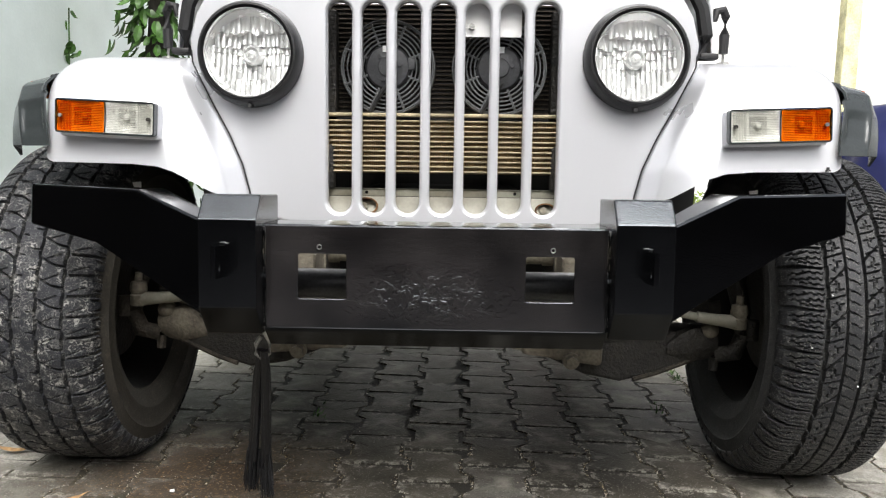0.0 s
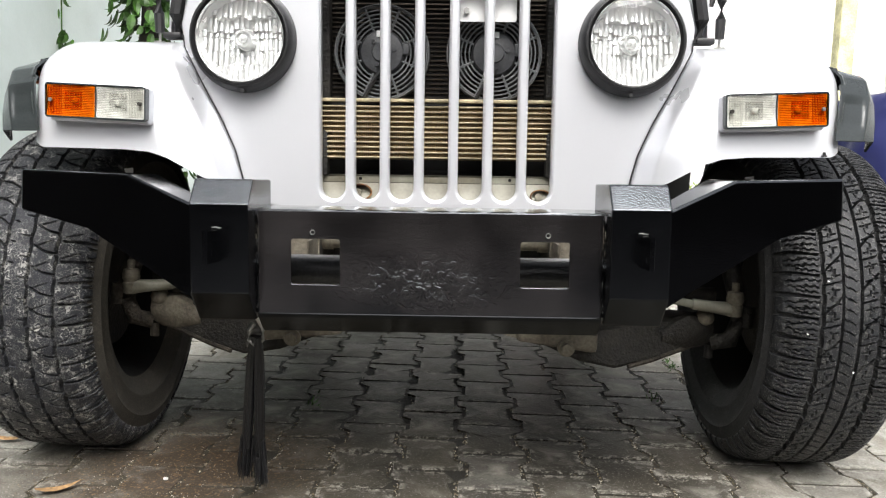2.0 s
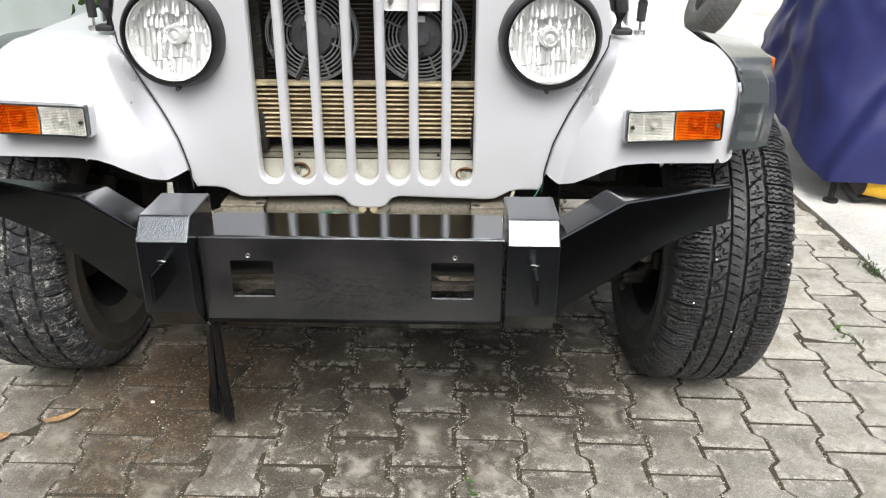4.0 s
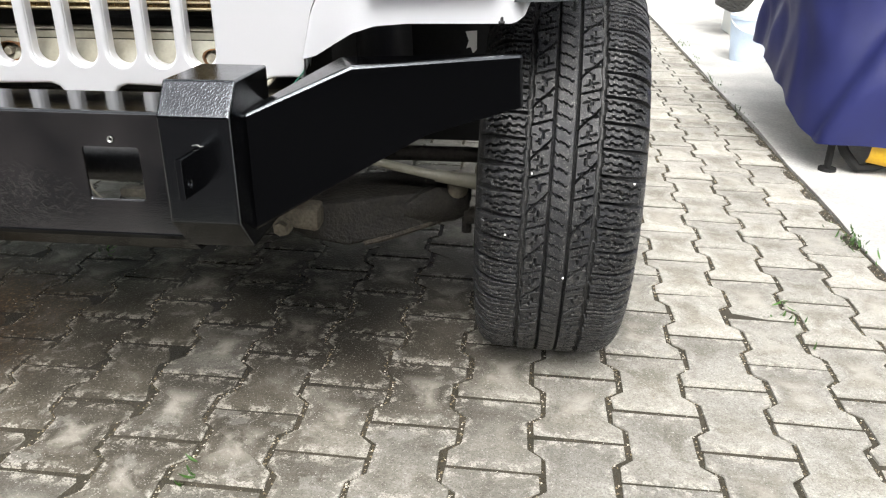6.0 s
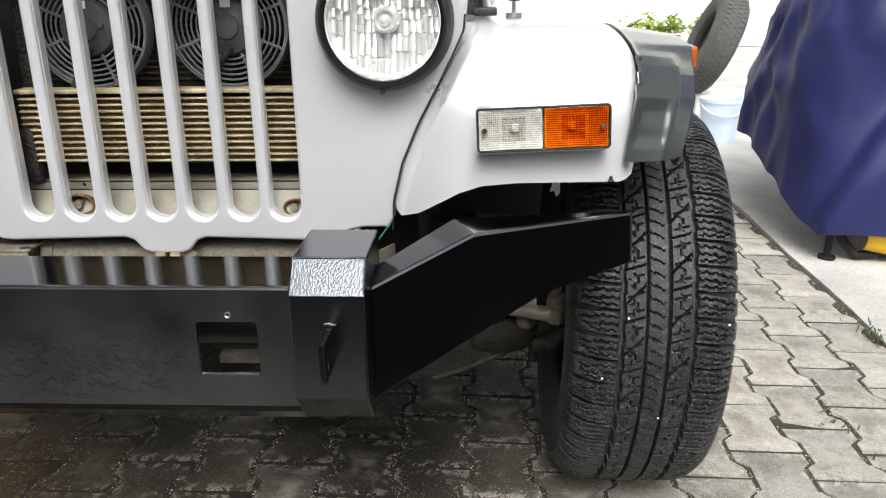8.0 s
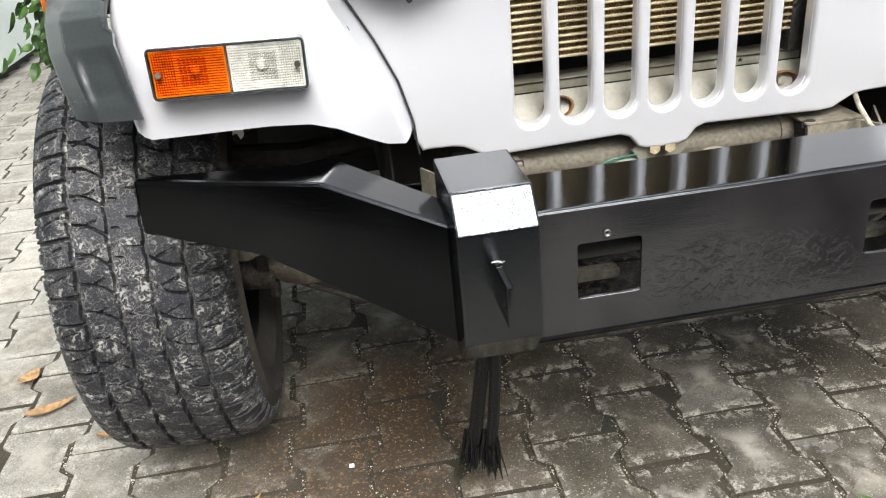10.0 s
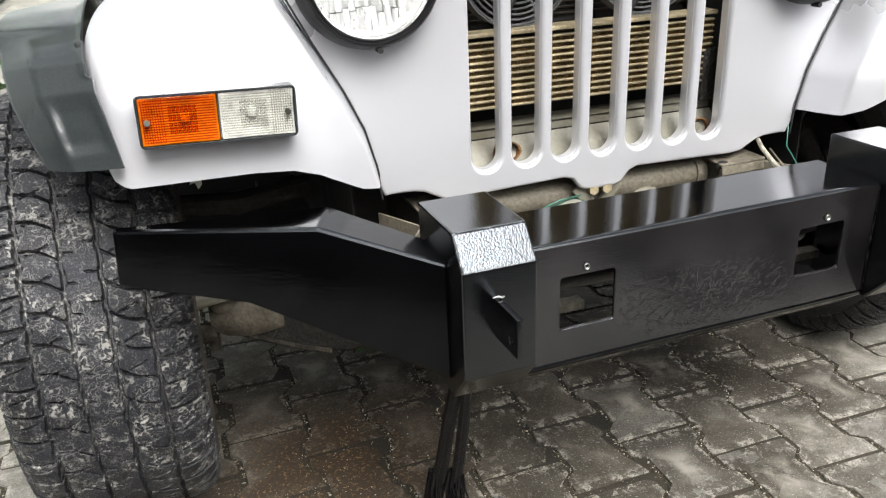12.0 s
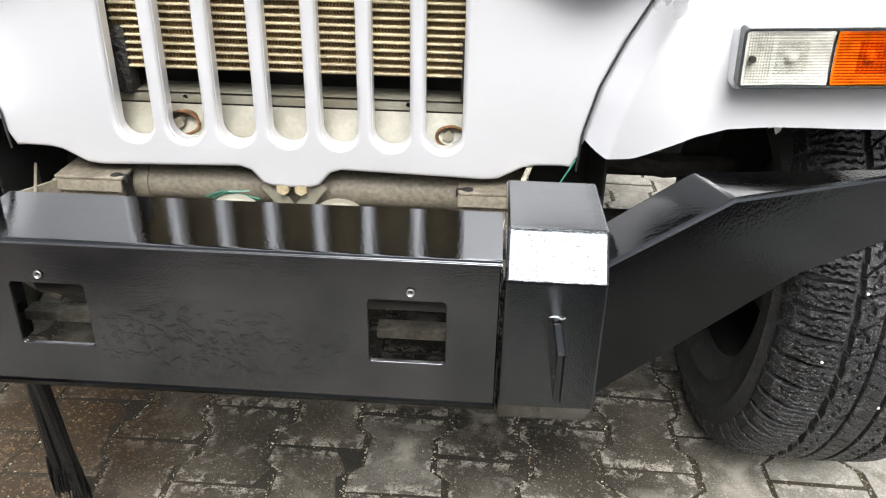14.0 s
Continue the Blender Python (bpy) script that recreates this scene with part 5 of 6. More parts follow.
# ---- suspension
for s in (-1, 1):
    bm = bmesh.new()
    rows = []
    for x, y0, y1, z0, z1 in ((0.625, 0.495, 0.55, 0.278, 0.318), (0.56, 0.470, 0.58, 0.256, 0.322), (0.48, 0.442, 0.59, 0.232, 0.318), (0.40, 0.422, 0.60, 0.216, 0.306), (0.32, 0.412, 0.60, 0.232, 0.298), (0.24, 0.410, 0.60, 0.266, 0.290)):
        m = (y0 + y1) / 2
        rows.append([(s * x, y0 + 0.004, z0), (s * x, y0, z0 + 0.006), (s * x, y0 + 0.010, z1 - 0.006), (s * x, y0 + 0.022, z1), (s * x, m, z1 + 0.008), (s * x, y1, z1), (s * x, y1, z0), (s * x, m, z0 + 0.012)])
    sheet(bm, rows, loop=True)
    bm.faces.new([v for v in bm.verts if abs(abs(v.co.x) - 0.24) < 1e-4])
    bm.faces.new([v for v in bm.verts if abs(abs(v.co.x) - 0.625) < 1e-4])
    arm = part("lower_control_arm", bm, ARM, car, "grimy pressed-steel lower suspension arm", angle=30)
    bm = bmesh.new()
    tube(bm, [(s * x, y - 0.002, z) for x, y, z in ((0.62, 0.499, 0.278), (0.56, 0.474, 0.256), (0.48, 0.446, 0.232), (0.43, 0.433, 0.220))], 0.0055, 6)
    part("folded_edge", bm, TAN, arm, "paler tan folded edge")
    bm = bmesh.new()
    rows = []
    for x, y, lo, hi in ((0.625, 0.484, 0.272, 0.326), (0.60, 0.472, 0.262, 0.334), (0.565, 0.464, 0.258, 0.336), (0.535, 0.458, 0.262, 0.322), (0.505, 0.452, 0.270, 0.300)):
        rows.append([(s * x, y + 0.012, lo - 0.004), (s * x, y, lo + 0.004), (s * x, y - 0.006, (lo + hi) / 2), (s * x, y + 0.002, hi - 0.006), (s * x, y + 0.018, hi)])
    sheet(bm, rows)
    thicken(bm, 0.006)
    part("end_cup", bm, ARM if s > 0 else DUSTY, arm, "tan mud-caked pressed end of the arm", angle=50)
    bm = bmesh.new()
    box(bm, (s * 0.215, 0.445, 0.275), (0.13, 0.07, 0.06), 0.016, seg=3)
    box(bm, (s * 0.27, 0.415, 0.278), (0.17, 0.06, 0.046), 0.010, seg=2)
    for v in bm.verts:
        v.co.z = max(v.co.z, 0.252 + 0.22 * max(0.0, 0.30 - abs(v.co.x)))
    part("arm_bracket", bm, DUSTY, arm)
    bm = bmesh.new()
    cyl(bm, (s * 0.288, 0.362, 0.266), (s * 0.288, 0.395, 0.266), 0.013, seg=6)
    cyl(bm, (s * 0.288, 0.378, 0.266), (s * 0.288, 0.390, 0.266), 0.018, seg=16)
    part("bolt", bm, TUBE, arm)
    bm = bmesh.new()
    tube(bm, [(s * 0.40, 0.455, 0.388), (s * 0.50, 0.45, 0.370), (s * 0.575, 0.45, 0.357)], [0.0085, 0.0085, 0.009], 12)
    tube(bm, [(s * 0.565, 0.45, 0.359), (s * 0.61, 0.45, 0.354), (s * 0.652, 0.45, 0.350)], [0.012, 0.013, 0.016], 12)
    rod = part("tie_rod", bm, CREAM, car, "beige steering tie rod")
    bm = bmesh.new()
    revolve(bm, [(0.336, 0.0001), (0.336, 0.017), (0.358, 0.018), (0.362, 0.015), (0.368, 0.0185), (0.376, 0.0185), (0.388, 0.016), (0.39, 0.008), (0.408, 0.008), (0.41, 0.0001)], 18, "z")
    bmesh.ops.translate(bm, verts=bm.verts[:], vec=(s * 0.656, 0.45, 0))
    part("rod_end", bm, TUBE, rod, "rod end with rubber boot and castle nut")
    bm = bmesh.new()
    tube(bm, [(s * 0.625, 0.49, 0.268), (s * 0.660, 0.475, 0.278), (s * 0.674, 0.47, 0.32), (s * 0.672, 0.48, 0.37), (s * 0.665, 0.51, 0.43), (s * 0.66, 0.54, 0.47)], [0.018, 0.020, 0.018, 0.02, 0.022, 0.022], 12)
    cyl(bm, (s * 0.622, 0.495, 0.232), (s * 0.622, 0.495, 0.262), 0.010, seg=10)
    cyl(bm, (s * 0.690, 0.46, 0.31), (s * 0.690, 0.46, 0.355), 0.014, seg=12)
    part("steering_knuckle", bm, ARM if s > 0 else TAN, car, "dusty cast steering knuckle")
    bm = bmesh.new()
    bmesh.ops.create_uvsphere(bm, u_segments=16, v_segments=10, radius=0.021, matrix=Matrix.Translation((s * 0.603, 0.478, 0.325)) @ Matrix.Diagonal((1, 0.8, 0.9, 1)))
    part("ball_joint_boot", bm, TUBE, car, "dusty beige ball joint cap")
    bm = bmesh.new()
    tube(bm, [(s * 0.42, AY + 0.02, 0.48), (s * 0.55, AY, 0.47), (s * 0.66, AY, 0.48)], [0.02, 0.02, 0.018], 10)
    part("upper_control_arm", bm, GRIME, car, "grimy upper suspension arm")
bm = bmesh.new()
for s in (-1, 1):
    cyl(bm, (s * 0.02, AY + 0.08, 0.33), (s * 0.66, AY + 0.03, 0.36), 0.016, seg=12)
box(bm, (0, AY + 0.08, 0.37), (0.24, 0.2, 0.12), 0.03)
part("drive_shaft", bm, GRIME, car, "grimy drive shaft and differential")

# ---------------------------------------------------------------- loose things near the car
strap = thing("hanging_strap", "black frayed tassel of cord hanging from a hook under the bumper", "strap", place=(-0.300, 0.122, 0.0))
rnd = random.Random(9)
for lane, sag, tip in ((-1, 0.004, 0.052), (1, -0.004, 0.040)):
    bm = bmesh.new()
    for k in range(5):
        ox, oy = rnd.uniform(-0.0045, 0.0045), sag + rnd.uniform(-0.005, 0.005)
        spread = [lane * g for g in (0.004, 0.008, 0.0095, 0.011, 0.0125)]
        tube(bm, [(spread[n] - 0.0035 * n + ox * (0.3 + 0.2 * n), oy + 0.011 * n, z) for n, z in enumerate((0.325, 0.27, 0.21, 0.15, 0.105))], [0.006, 0.0072, 0.0070, 0.0066, 0.0058], 7)
    part("cord", bm, BLACKCORD, strap)
    bm = bmesh.new()
    for k in range(60):
        a, q = rnd.gauss(0, 0.0055), rnd.gauss(0, 0.0055)
        x0, y0 = lane * 0.0125 - 0.014, sag + 0.044
        flare_out = rnd.uniform(0.9, 1.7)
        tube(bm, [(x0 + a * 0.8, y0 + q * 0.8, 0.125), (x0 + a * 1.15, y0 + q + 0.004, 0.09), (x0 + lane * 0.003 + a * flare_out, y0 + q * flare_out + 0.006, tip + rnd.uniform(-0.010, 0.014))], [0.0022, 0.0019, 0.0008], 4)
    tagged(part("frayed_end", bm, BLACKCORD, strap, "loose frayed strands"), kind="stuff")
bm = bmesh.new()
tube(bm, [(0.0, -0.022, 0.394), (0.004, -0.008, 0.36), (0.013, 0.0, 0.34), (0.012, 0.0, 0.32), (0.0, 0.0, 0.308), (-0.012, 0.0, 0.318), (-0.012, 0.0, 0.335), (-0.004, 0.0, 0.348)], 0.0042, 8)
part("hook", bm, STEEL, strap, "bent steel hook")


def leaf_shape(bm, c, length, width, yaw, tilt=0.0, curl=0.02, roll=0.0):
    m = Matrix.Translation(c) @ Euler((roll, tilt, yaw)).to_matrix().to_4x4()
    rows = []
    for k in range(6):
        t = k / 5
        w = width * math.sin(math.pi * (0.08 + 0.92 * t) ** 0.8) * 0.5
        rows.append([m @ Vector((length * (t - 0.5), q * w, curl * (t - 0.5) ** 2 * 4 + abs(q) * w * 0.4)) for q in (-1, 0, 1)])
    sheet(bm, rows)


for i, (x, y, ln, wd, yaw) in enumerate(((-0.709, 0.225, 0.085, 0.022, 0.75), (-0.82, 0.147, 0.050, 0.036, 0.3), (-0.89, 0.12, 0.055, 0.03, 2.0), (-0.96, 0.50, 0.085, 0.022, 0.25), (-1.12, 0.62, 0.10, 0.03, 0.5), (-1.02, 0.95, 0.12, 0.03, 0.4), (-1.2, 0.75, 0.06, 0.04, 1.2), (-1.25, 1.4, 0.08, 0.035, 2.2))):
    bm = bmesh.new()
    leaf_shape(bm, (x, y, fall(x) + 0.005), ln, wd, yaw, curl=0.012)
    thicken(bm, 0.0006)
    tagged(part("dry_leaf", bm, DRYLEAF), "curled dry brown leaf lying on the pavers", "leaf", "fallen leaves")

# ---------------------------------------------------------------- background, east side
cover_thing = thing("covered_vehicle", "small yellow vehicle hidden under a navy blue fabric cover", "vehicle", place=(2.46, 2.32, 0))
bm = bmesh.new()
rows = []
nseg = 220
for j in range(40):
    t = j / 39
    row = []
    for k in range(nseg):
        a = 2 * math.pi * k / nseg
        ca, sa = math.cos(a), math.sin(a)
        p = 6 if sa < 0 else 3
        n6 = 1 / (abs(ca) ** p + abs(sa) ** p) ** (1 / p)
        calm = 1 - 0.5 * smooth(-ca, 0.3, 0.8)
        shrink = 1 - 0.19 * t - 0.42 * max(0, t - 0.55) ** 1.5
        x, y = 0.87 * ca * n6 * shrink, 0.62 * sa * n6 * shrink
        fold = 0.0
        for size, rate, twist, seed in ((0.085, 1.5, 1.5, 3.0), (0.060, 3.0, -2.2, 9.0), (0.024, 6.5, 5.0, 4.0)):
            ridge = 1 - 2.4 * abs(noise.noise((ca * rate + twist * t, sa * rate + 0.8 * t, seed)))
            fold += size * (ridge - 0.62) * calm
        fold *= (0.35 + 0.65 * min(1.0, 1.6 * (1 - t))) * (0.45 + 0.55 * min(1.0, t / 0.25))
        fold -= 0.045 * max(0.0, 1 - t / 0.5) * smooth(-ca, 0.3, 0.8) * (1 - smooth(y, -0.40, 0.02))
        xc = -0.80 + 0.66 * t
        fold += 0.060 * smooth(x - xc, 0.0, 0.03) * max(0.0, 1 - max(0.0, x - xc) / 0.5) * (sa < -0.3) * (1 - 0.6 * t)
        tuck = -0.03 * max(0.0, 1 - t / 0.3) * smooth(y, -0.50, -0.05) * (ca < 0)
        rise = 0.20 * min(1.0, max(0.0, (y + 0.54) / 0.62)) * (ca < 0) + 0.03 * noise.noise((a * 2.7, 0, 5))
        z = 0.118 + (0.89 - rise) * math.sin(t * math.pi / 2) ** 0.9 + rise
        row.append((x + ca * (fold + tuck), y + sa * (fold + tuck), z))
    rows.append(row)
rows.append([(p[0] * 0.4, p[1] * 0.4, 1.03) for p in rows[-1]])
sheet(bm, rows, loop=True)
bm.faces.new([v for v in bm.verts][-nseg:])
part("fabric_cover", bm, COVER, cover_thing, "creased navy blue cloth cover", angle=80)
bm = bmesh.new()
box(bm, (0.02, 0.03, 0.52), (0.95, 0.85, 0.60), 0.1)
part("hidden_body", bm, DARK, cover_thing)
bm = bmesh.new()
rows = []
for k in range(9):
    a = math.pi * k / 8
    rows.append([(-0.60 + 0.60 * u, -0.545 - 0.09 * math.sin(a) * math.sin(math.pi * (0.1 + 0.8 * u)), 0.012 + 0.070 * (1 - math.cos(a)) + 0.10 * (abs(u - 0.6)) ** 2) for u in [q / 8 for q in range(9)]])
sheet(bm, rows)
thicken(bm, 0.01)
part("yellow_body", bm, YELLOW, cover_thing, "yellow painted body showing under the cover", angle=70)
bm = bmesh.new()
tube(bm, [(-0.70, -0.50, 0.20), (-0.705, -0.512, 0.03), (-0.705, -0.515, 0.004)], 0.012, 8)
tube(bm, [(-0.69, -0.50, 0.13), (-0.66, -0.52, 0.07), (-0.615, -0.53, 0.022), (-0.56, -0.53, 0.030), (-0.48, -0.53, 0.06)], 0.016, 8)
cyl(bm, (-0.705, -0.515, 0.002), (-0.705, -0.515, 0.014), 0.03, seg=12)
part("stand", bm, DARK, cover_thing, "black bent stand bar")

bucket = thing("bucket", "pale blue plastic bucket standing on the concrete", "bucket", place=(1.97, 3.95, 0.004))
bucket.scale = (0.84, 0.84, 0.88)
bm = bmesh.new()
revolve(bm, [(0.0, 0.0001), (0.0, 0.118), (0.02, 0.122), (0.26, 0.150), (0.27, 0.158), (0.29, 0.158), (0.29, 0.148), (0.02, 0.115), (0.015, 0.0001)], 40, "z")
part("pail", bm, BLUE, bucket)
bm = bmesh.new()
tube(bm, [(0.152 * math.cos(a), 0.152 * math.sin(a) - 0.012, 0.265 - 0.075 * math.sin(-a)) for a in [-math.pi * k / 14 for k in range(15)]], 0.004, 6)
part("handle", bm, PALE, bucket, "white wire handle")

spare = thing("spare_tyre", "old worn grey tyre leaning at an angle", "tyre")
spare.matrix_basis = Matrix.Translation((2.15, 4.95, 0.505)) @ Euler((0, radians(22), radians(-3))).to_matrix().to_4x4()
bm = bmesh.new()
revolve(bm, [(-0.075, 0.20), (-0.10, 0.23), (-0.105, 0.28), (-0.095, 0.325), (-0.07, 0.348), (0, 0.355), (0.07, 0.348), (0.095, 0.325), (0.105, 0.28), (0.10, 0.23), (0.075, 0.20), (0.05, 0.23), (0.0, 0.30), (-0.05, 0.23)], 64, "x", True)
OLDRUB = tyre_mat("old_greyed_tyre", 0.2, 0.3, 0.8, 0.16)
part("carcass", bm, OLDRUB, spare)
bm = bmesh.new()
for k in range(56):
    for w in (-0.055, -0.018, 0.018, 0.055):
        a = 2 * math.pi * (k + (0.5 if w in (-0.018, 0.055) else 0)) / 56
        r = 0.354 - 0.25 * abs(w) ** 1.6
        box(bm, (w, r * math.cos(a), r * math.sin(a)), (0.030, 0.006, 0.032), turn=Matrix.Rotation(a, 4, "X"))
part("tread", bm, OLDRUB, spare)
# Support added under the tyre; its white copies the overexposed floor behind.
bm = bmesh.new()
box(bm, (2.28, 5.05, 0.08), (0.42, 0.36, 0.15), 0.01)
tagged(part("concrete_block", bm, WALLW), "white support added under the old tyre, toned to merge with the bright floor", "block")


pail = thing("bucket", "white plastic pail with a wire handle standing near the gate", "bucket", place=(1.86, 8.9, 0.004))
bm = bmesh.new()
revolve(bm, [(0.0, 0.0001), (0.0, 0.13), (0.34, 0.165), (0.35, 0.172), (0.37, 0.172), (0.37, 0.160), (0.02, 0.125), (0.015, 0.0001)], 36, "z")
part("pail", bm, PALE, pail)
bm = bmesh.new()
tube(bm, [(0.17 * math.cos(a), -0.01, 0.35 + 0.17 * math.sin(a)) for a in [math.pi * k / 14 for k in range(15)]], 0.004, 6)
part("handle", bm, STEEL, pail, "thin wire handle")


def plant_pot(x, y, r, h, leaves, seed):
    pot = thing("potted_plant", "green plant in a red plastic pot", "plant", "pots along the wall", (x, y, 0))
    bm = bmesh.new()
    revolve(bm, [(0.0, 0.0001), (0.0, r * 0.68), (h * 0.82, r * 0.95), (h * 0.84, r * 1.05), (h, r * 1.05), (h, r * 0.93), (h * 0.85, r * 0.9), (h * 0.85, 0.0001)], 28, "z")
    part("pot", bm, TERRA, pot)
    bm = bmesh.new()
    rn = random.Random(seed)
    for _ in range(leaves):
        a, q = rn.uniform(0, 6.28), rn.random()
        rr = r * 1.5 * math.sqrt(rn.random())
        leaf_shape(bm, (rr * math.cos(a), rr * math.sin(a), h + 0.02 + 0.30 * q * (1.2 - rr / (1.6 * r))), 0.09, 0.05, a, rn.uniform(-0.9, 0.5), 0.02, rn.uniform(-0.6, 0.6))
    part("foliage", bm, POTLEAF, pot)


for i, (x, r, h, n) in enumerate(((2.10, 0.12, 0.17, 12), (2.42, 0.15, 0.18, 12), (2.78, 0.17, 0.18, 150), (3.10, 0.13, 0.20, 120), (3.50, 0.12, 0.20, 90))):
    plant_pot(x, 10.3, r, h, n, i)
bm = bmesh.new()
box(bm, (1.38, 9.2, 0.28), (0.46, 0.05, 0.56), 0.01)
for k in range(3):
    box(bm, (1.22 + 0.16 * k, 9.17, 0.28), (0.03, 0.012, 0.52), 0.003)
tagged(part("red_gate_leaf", bm, REDP), "red painted metal gate leaf", "gate")
bm = bmesh.new()
box(bm, (3.9, 7.0, 1.5), (0.16, 0.16, 3.0), 0.01)
tagged(part("yellow_post", bm, node_mat("yellowed_plaster", (0.72, 0.68, 0.40), 0.8, 0, 0.2, 8, 60, 0.1)), "narrow yellowed plaster post", "post", kind="structure")

# ---------------------------------------------------------------- background, west side
trunk = thing("climbing_plant", "dark tree trunk wrapped in a leafy green climber", "tree", place=(-1.72, 3.3, fall(-1.72)))
bm = bmesh.new()
tube(bm, [(0.02, 0, -0.02), (0.0, 0.0, 0.5), (-0.01, 0.02, 1.1), (0.02, 0.02, 1.8), (0.0, 0, 2.6)], [0.12, 0.09, 0.085, 0.08, 0.07], 14)
part("trunk", bm, BARK, trunk)
bm = bmesh.new()
rn = random.Random(21)
for _ in range(860):
    z = rn.uniform(0.15, 2.7)
    a = rn.uniform(0, 6.28)
    rr = 0.09 + abs(rn.gauss(0, 0.08))
    leaf_shape(bm, (rr * math.cos(a), rr * math.sin(a), z), rn.uniform(0.06, 0.12), rn.uniform(0.035, 0.06), a + rn.uniform(-0.6, 0.6), rn.uniform(0.2, 1.3), 0.02, rn.uniform(-0.5, 0.5))
part("crown", bm, LEAF, trunk)
bm = bmesh.new()
for _ in range(16):
    leaf_shape(bm, (rn.uniform(-0.60, -0.42), rn.uniform(-0.02, 0.04), rn.uniform(1.0, 1.5)), 0.07, 0.04, rn.uniform(0, 6), rn.uniform(0.2, 1.2), 0.02, rn.uniform(-0.5, 0.5))
tube(bm, [(-0.05, 0.02, 0.6), (-0.35, 0.02, 0.9), (-0.50, 0.02, 1.2), (-0.5, 0.02, 1.55)], 0.005, 5)
for _ in range(18):
    leaf_shape(bm, (rn.uniform(0.1, 0.45), rn.uniform(-0.2, 0.1), rn.uniform(0.1, 0.55)), 0.11, 0.05, rn.uniform(0, 6), rn.uniform(0.1, 0.9), 0.02, rn.uniform(-0.5, 0.5))
tagged(part("trailing_shoot", bm, LEAF, trunk), kind="stuff")

# ---------------------------------------------------------------- small growth, grit
bm = bmesh.new()
rn = random.Random(31)
for cx, cy, n, sp in ((1.622, 1.165, 46, 0.035), (1.64, 2.6, 14, 0.05), (1.65, 3.3, 20, 0.08), (1.66, 4.0, 26, 0.10), (1.67, 4.5, 16, 0.06), (1.33, 0.67, 14, 0.03), (0.62, 0.95, 10, 0.02), (-0.31, 0.84, 10, 0.02), (0.775, 1.32, 22, 0.02), (0.24, -0.02, 6, 0.012), (-1.05, 0.9, 10, 0.04)):
    for _ in range(n):
        x, y = cx + rn.gauss(0, min(0.016, sp * 0.6)), cy + rn.gauss(0, sp * 1.6)
        leaf_shape(bm, (x, y, fall(x) + rn.uniform(0.0, 0.018)), rn.uniform(0.012, 0.032), rn.uniform(0.003, 0.007), rn.uniform(0, 6.28), rn.uniform(-1.2, -0.2), 0.004)
tagged(part("weeds", bm, LEAF), "small green weeds in the paving joints", "weeds", kind="stuff")

verts, faces = [], []
rn = random.Random(41)


def stone(x, y, z, r):
    b = len(verts)
    for d in ((1, 0, 0), (-0.5, 0.87, 0), (-0.5, -0.87, 0), (0, 0, 0.9)):
        verts.append((x + r * d[0] * rn.uniform(0.6, 1.2), y + r * d[1] * rn.uniform(0.6, 1.2), fall(x) + z + r * d[2] * rn.uniform(0.5, 1)))
    faces.extend(([b, b + 1, b + 3], [b + 1, b + 2, b + 3], [b + 2, b, b + 3]))


for _ in range(26000):
    c = rn.randint(-15, 3)
    t = rn.random() * 0.196
    zig = 0.0115 * interp(t, [(0.0, -1), (0.039, -1), (0.059, 1), (0.137, 1), (0.157, -1), (0.196, -1)])
    y = 0.172 + (0.098 if c % 2 else 0.0) + t + 0.196 * rn.randint(-5, 11)
    if rn.random() < (0.3 if c > -3 else 0.85 if math.hypot(0.998 + 0.14 * c, y - 1.2) < 0.62 else 0.0):
        continue
    stone(1.058 + 0.14 * c + zig + rn.gauss(0, 0.0030), y, -0.0034, rn.uniform(0.0010, 0.0034))
for _ in range(2500):
    c, k = rn.randint(-15, 3), rn.randint(-5, 11)
    stone(1.058 + 0.14 * (c + rn.random()), 0.172 + (0.098 if c % 2 else 0.0) + 0.196 * k + rn.gauss(0, 0.0016), -0.0036, rn.uniform(0.0008, 0.0018))
for _ in range(2200):
    stone(rn.gauss(-0.50, 0.16), rn.gauss(0.22, 0.20), 0.0, rn.uniform(0.0008, 0.0022))
for _ in range(5200):
    stone(1.622 + rn.gauss(0, 0.011) + 0.012 * math.sin(rn.random() * 6.28), rn.uniform(-0.6, 5.5), -0.003, rn.uniform(0.001, 0.0034))
for _ in range(260):
    stone(rn.uniform(-1.4, 1.6), rn.uniform(-0.7, 2.0), 0.0, rn.uniform(0.001, 0.003))
me = bpy.data.meshes.new("grit")
me.from_pydata(verts, [], faces)
me.materials.append(GRIT)
tagged(new("grit", me), "pale grit and small stones in the joints", "grit", kind="stuff")
bm = bmesh.new()
box(bm, (-0.525, 0.297, fall(-0.525) + 0.002), (0.009, 0.006, 0.005), 0.001)
tagged(part("white_chip", bm, PALE), "small white chip lying on the pavers", "chip")

# ---------------------------------------------------------------- interlocking pavers
LONG, WIDE, ZIG = 0.196, 0.140, 0.0115


def paver_outline(gx, gy):
    z = [(0.0, -1), (0.039, -1), (0.059, 1), (0.137, 1), (0.157, -1), (LONG, -1)]
    left = [(-WIDE / 2 + ZIG * s + gx, min(max(t, gy), LONG - gy)) for t, s in z]
    right = [(-x, t) for x, t in left[::-1]]
    return [(x, t - LONG / 2) for x, t in left + right]


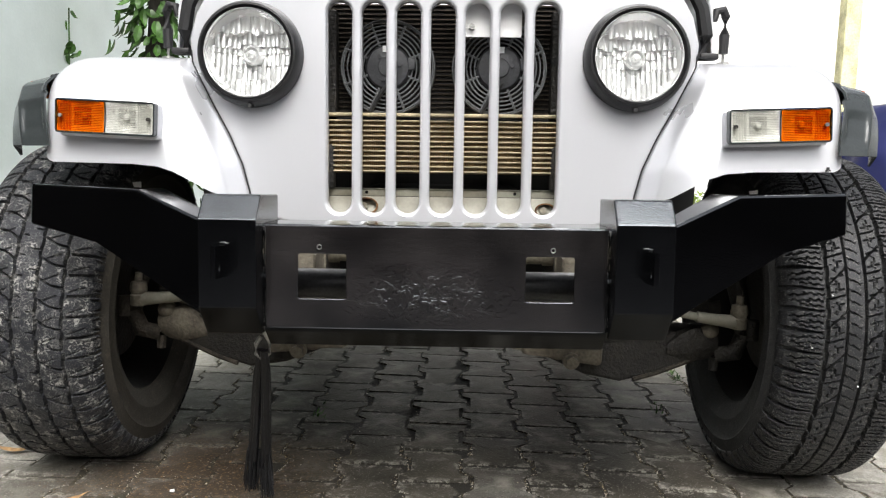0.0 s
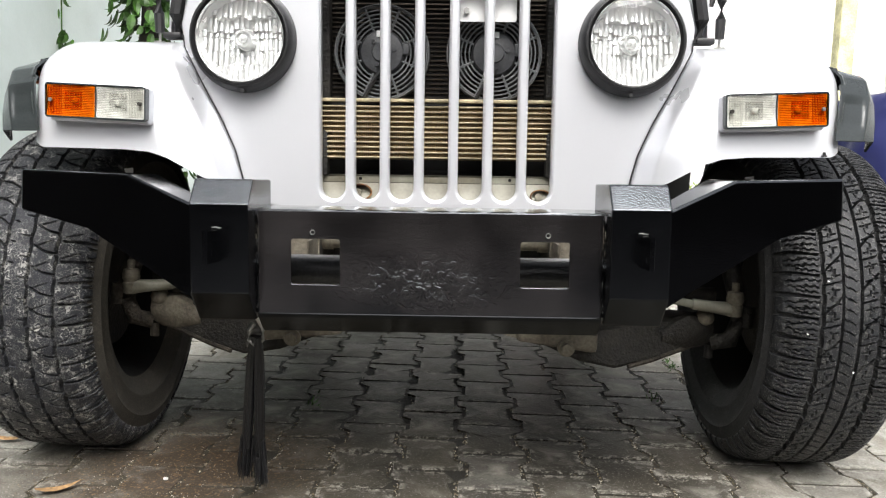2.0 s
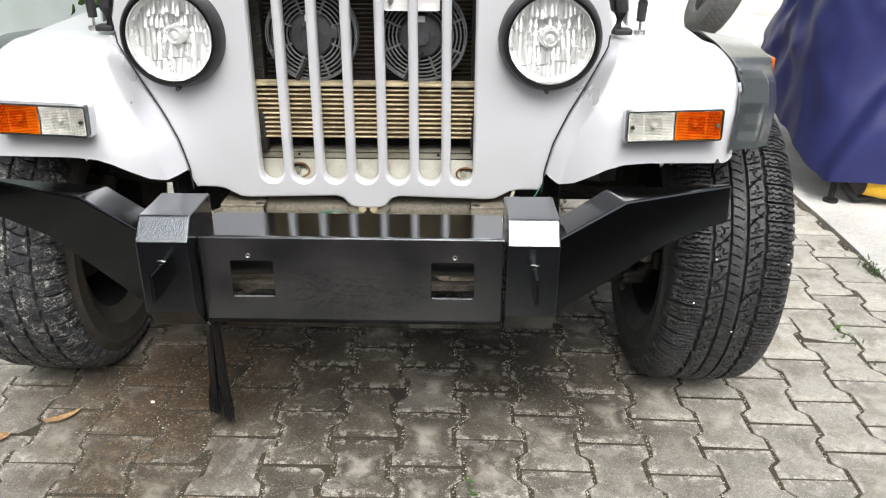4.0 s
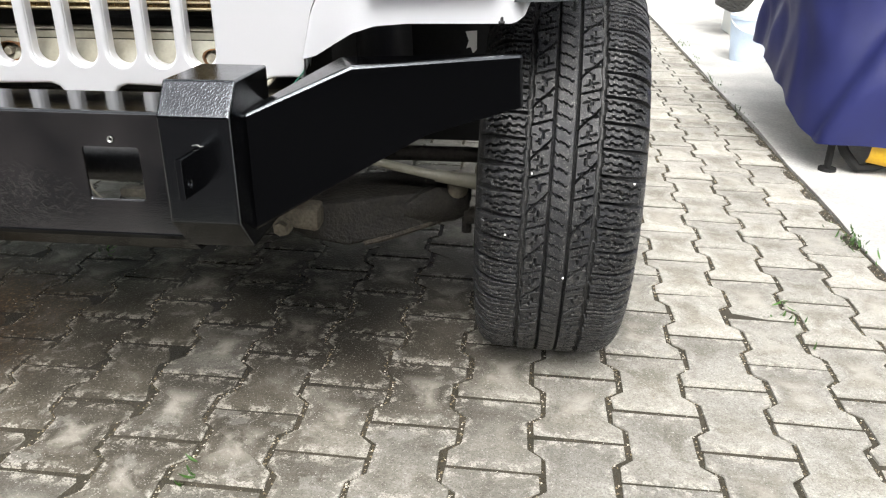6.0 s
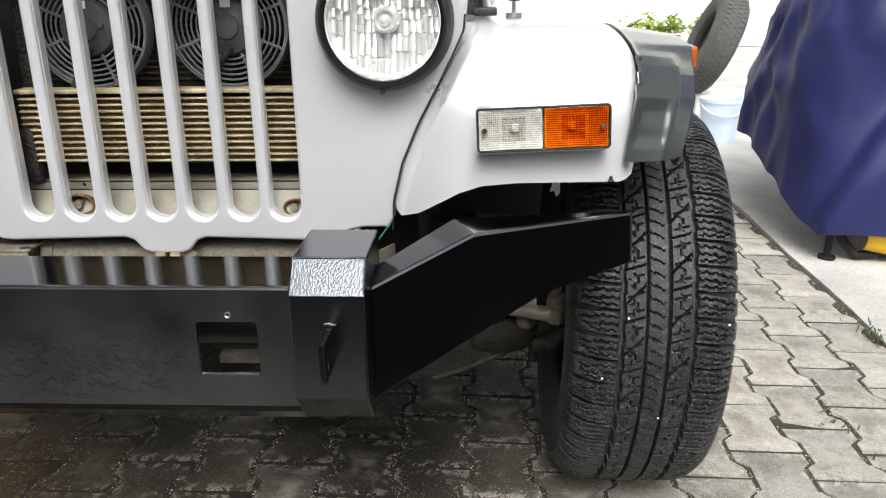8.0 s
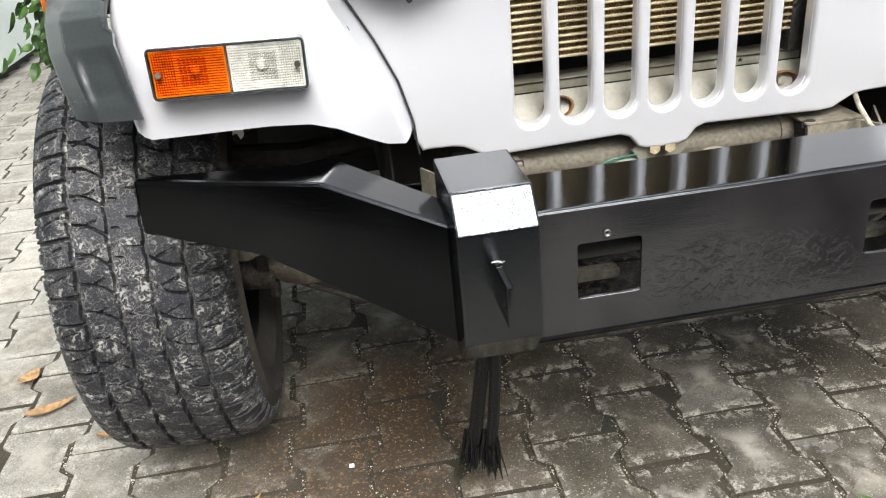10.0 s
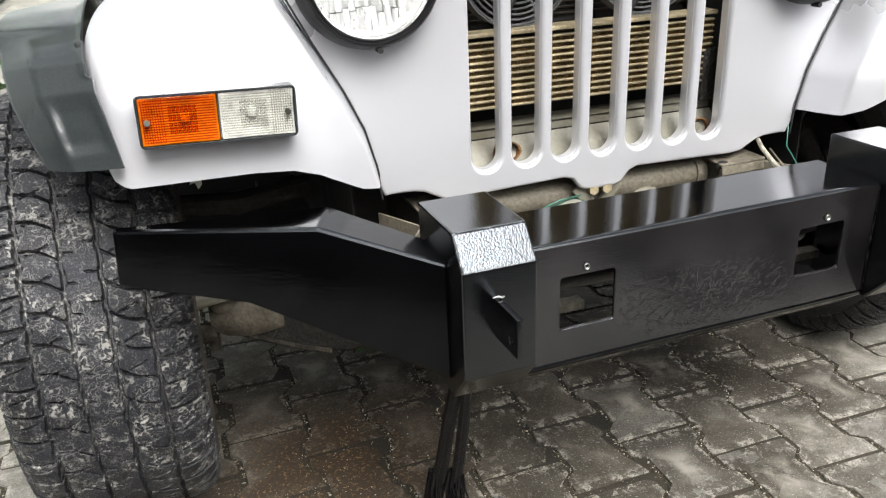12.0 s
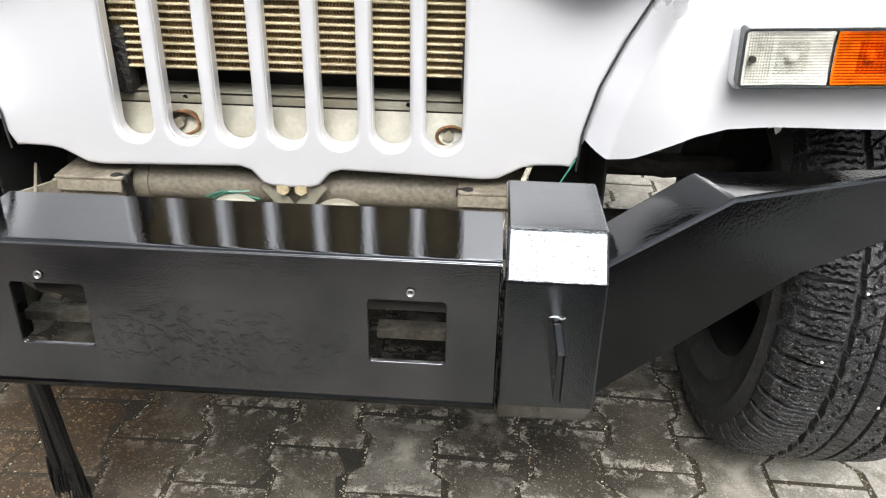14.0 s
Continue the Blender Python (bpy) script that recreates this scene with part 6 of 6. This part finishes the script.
def paver_points(seed):
    """Twelve-sided top with a middle point, and a lower ring: worn edges, uneven outline."""
    rn = random.Random(seed)
    out = paver_outline(0.0040, 0.0036)
    jit = [(rn.uniform(-0.0018, 0.0018), rn.uniform(-0.0015, 0.0015)) for _ in out]
    low = [(x + a, y + b, -0.013) for (x, y), (a, b) in zip(out, jit)]
    top = [(x * 0.970 + a, y * 0.981 + b, -0.0004 + rn.uniform(-0.0014, 0)) for (x, y), (a, b) in zip(out, jit)]
    return top, low + [(0, 0, 0.0008)]


def paver_faces(b, n=12):
    return [[b + i, b + (i + 1) % n, b + 2 * n] for i in range(n)] + [[b + i, b + n + i, b + n + (i + 1) % n, b + (i + 1) % n] for i in range(n)]


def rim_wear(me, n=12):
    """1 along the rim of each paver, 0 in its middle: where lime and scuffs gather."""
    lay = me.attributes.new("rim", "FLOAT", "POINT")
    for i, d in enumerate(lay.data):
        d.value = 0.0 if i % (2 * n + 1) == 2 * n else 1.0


shapes = []
for k in range(8):
    top, low = paver_points(k)
    me = bpy.data.meshes.new("paver")
    me.from_pydata(top + low, [], paver_faces(0))
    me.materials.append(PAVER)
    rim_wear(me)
    shapes.append(me)

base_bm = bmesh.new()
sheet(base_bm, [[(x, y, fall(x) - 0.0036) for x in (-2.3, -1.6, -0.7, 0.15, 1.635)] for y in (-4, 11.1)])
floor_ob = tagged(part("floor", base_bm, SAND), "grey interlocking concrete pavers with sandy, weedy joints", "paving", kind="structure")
rn = random.Random(77)
far_v, far_f = [], []
count = 0
for c in range(-24, 4):
    x = 1.058 + WIDE * (c + 0.5)
    y0 = 0.172 + (0.098 if c % 2 else 0.0) + LONG / 2
    for k in range(-20, 56):
        y = y0 + LONG * k
        m = pose(x + rn.uniform(-0.001, 0.001), y + rn.uniform(-0.0015, 0.0015), fall(x) + rn.uniform(-0.0015, 0.0012), rn.uniform(-0.5, 0.5), rn.uniform(-0.6, 0.6), rn.uniform(-0.5, 0.5))
        which = rn.randrange(8)
        if -15 <= c <= 3 and -0.55 <= y <= 2.35 and count < 300:
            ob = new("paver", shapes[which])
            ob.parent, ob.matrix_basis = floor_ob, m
            count += 1
        else:
            top, low = paver_points(which)
            b = len(far_v)
            far_v += [tuple(m @ Vector(p)) for p in top + low]
            far_f += paver_faces(b)
me = bpy.data.meshes.new("far_pavers")
me.from_pydata(far_v, [], far_f)
me.materials.append(PAVER_FAR)
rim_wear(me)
ob = tagged(new("far_pavers", me), "more of the same grey pavers further off", kind="stuff")
ob.parent = floor_ob
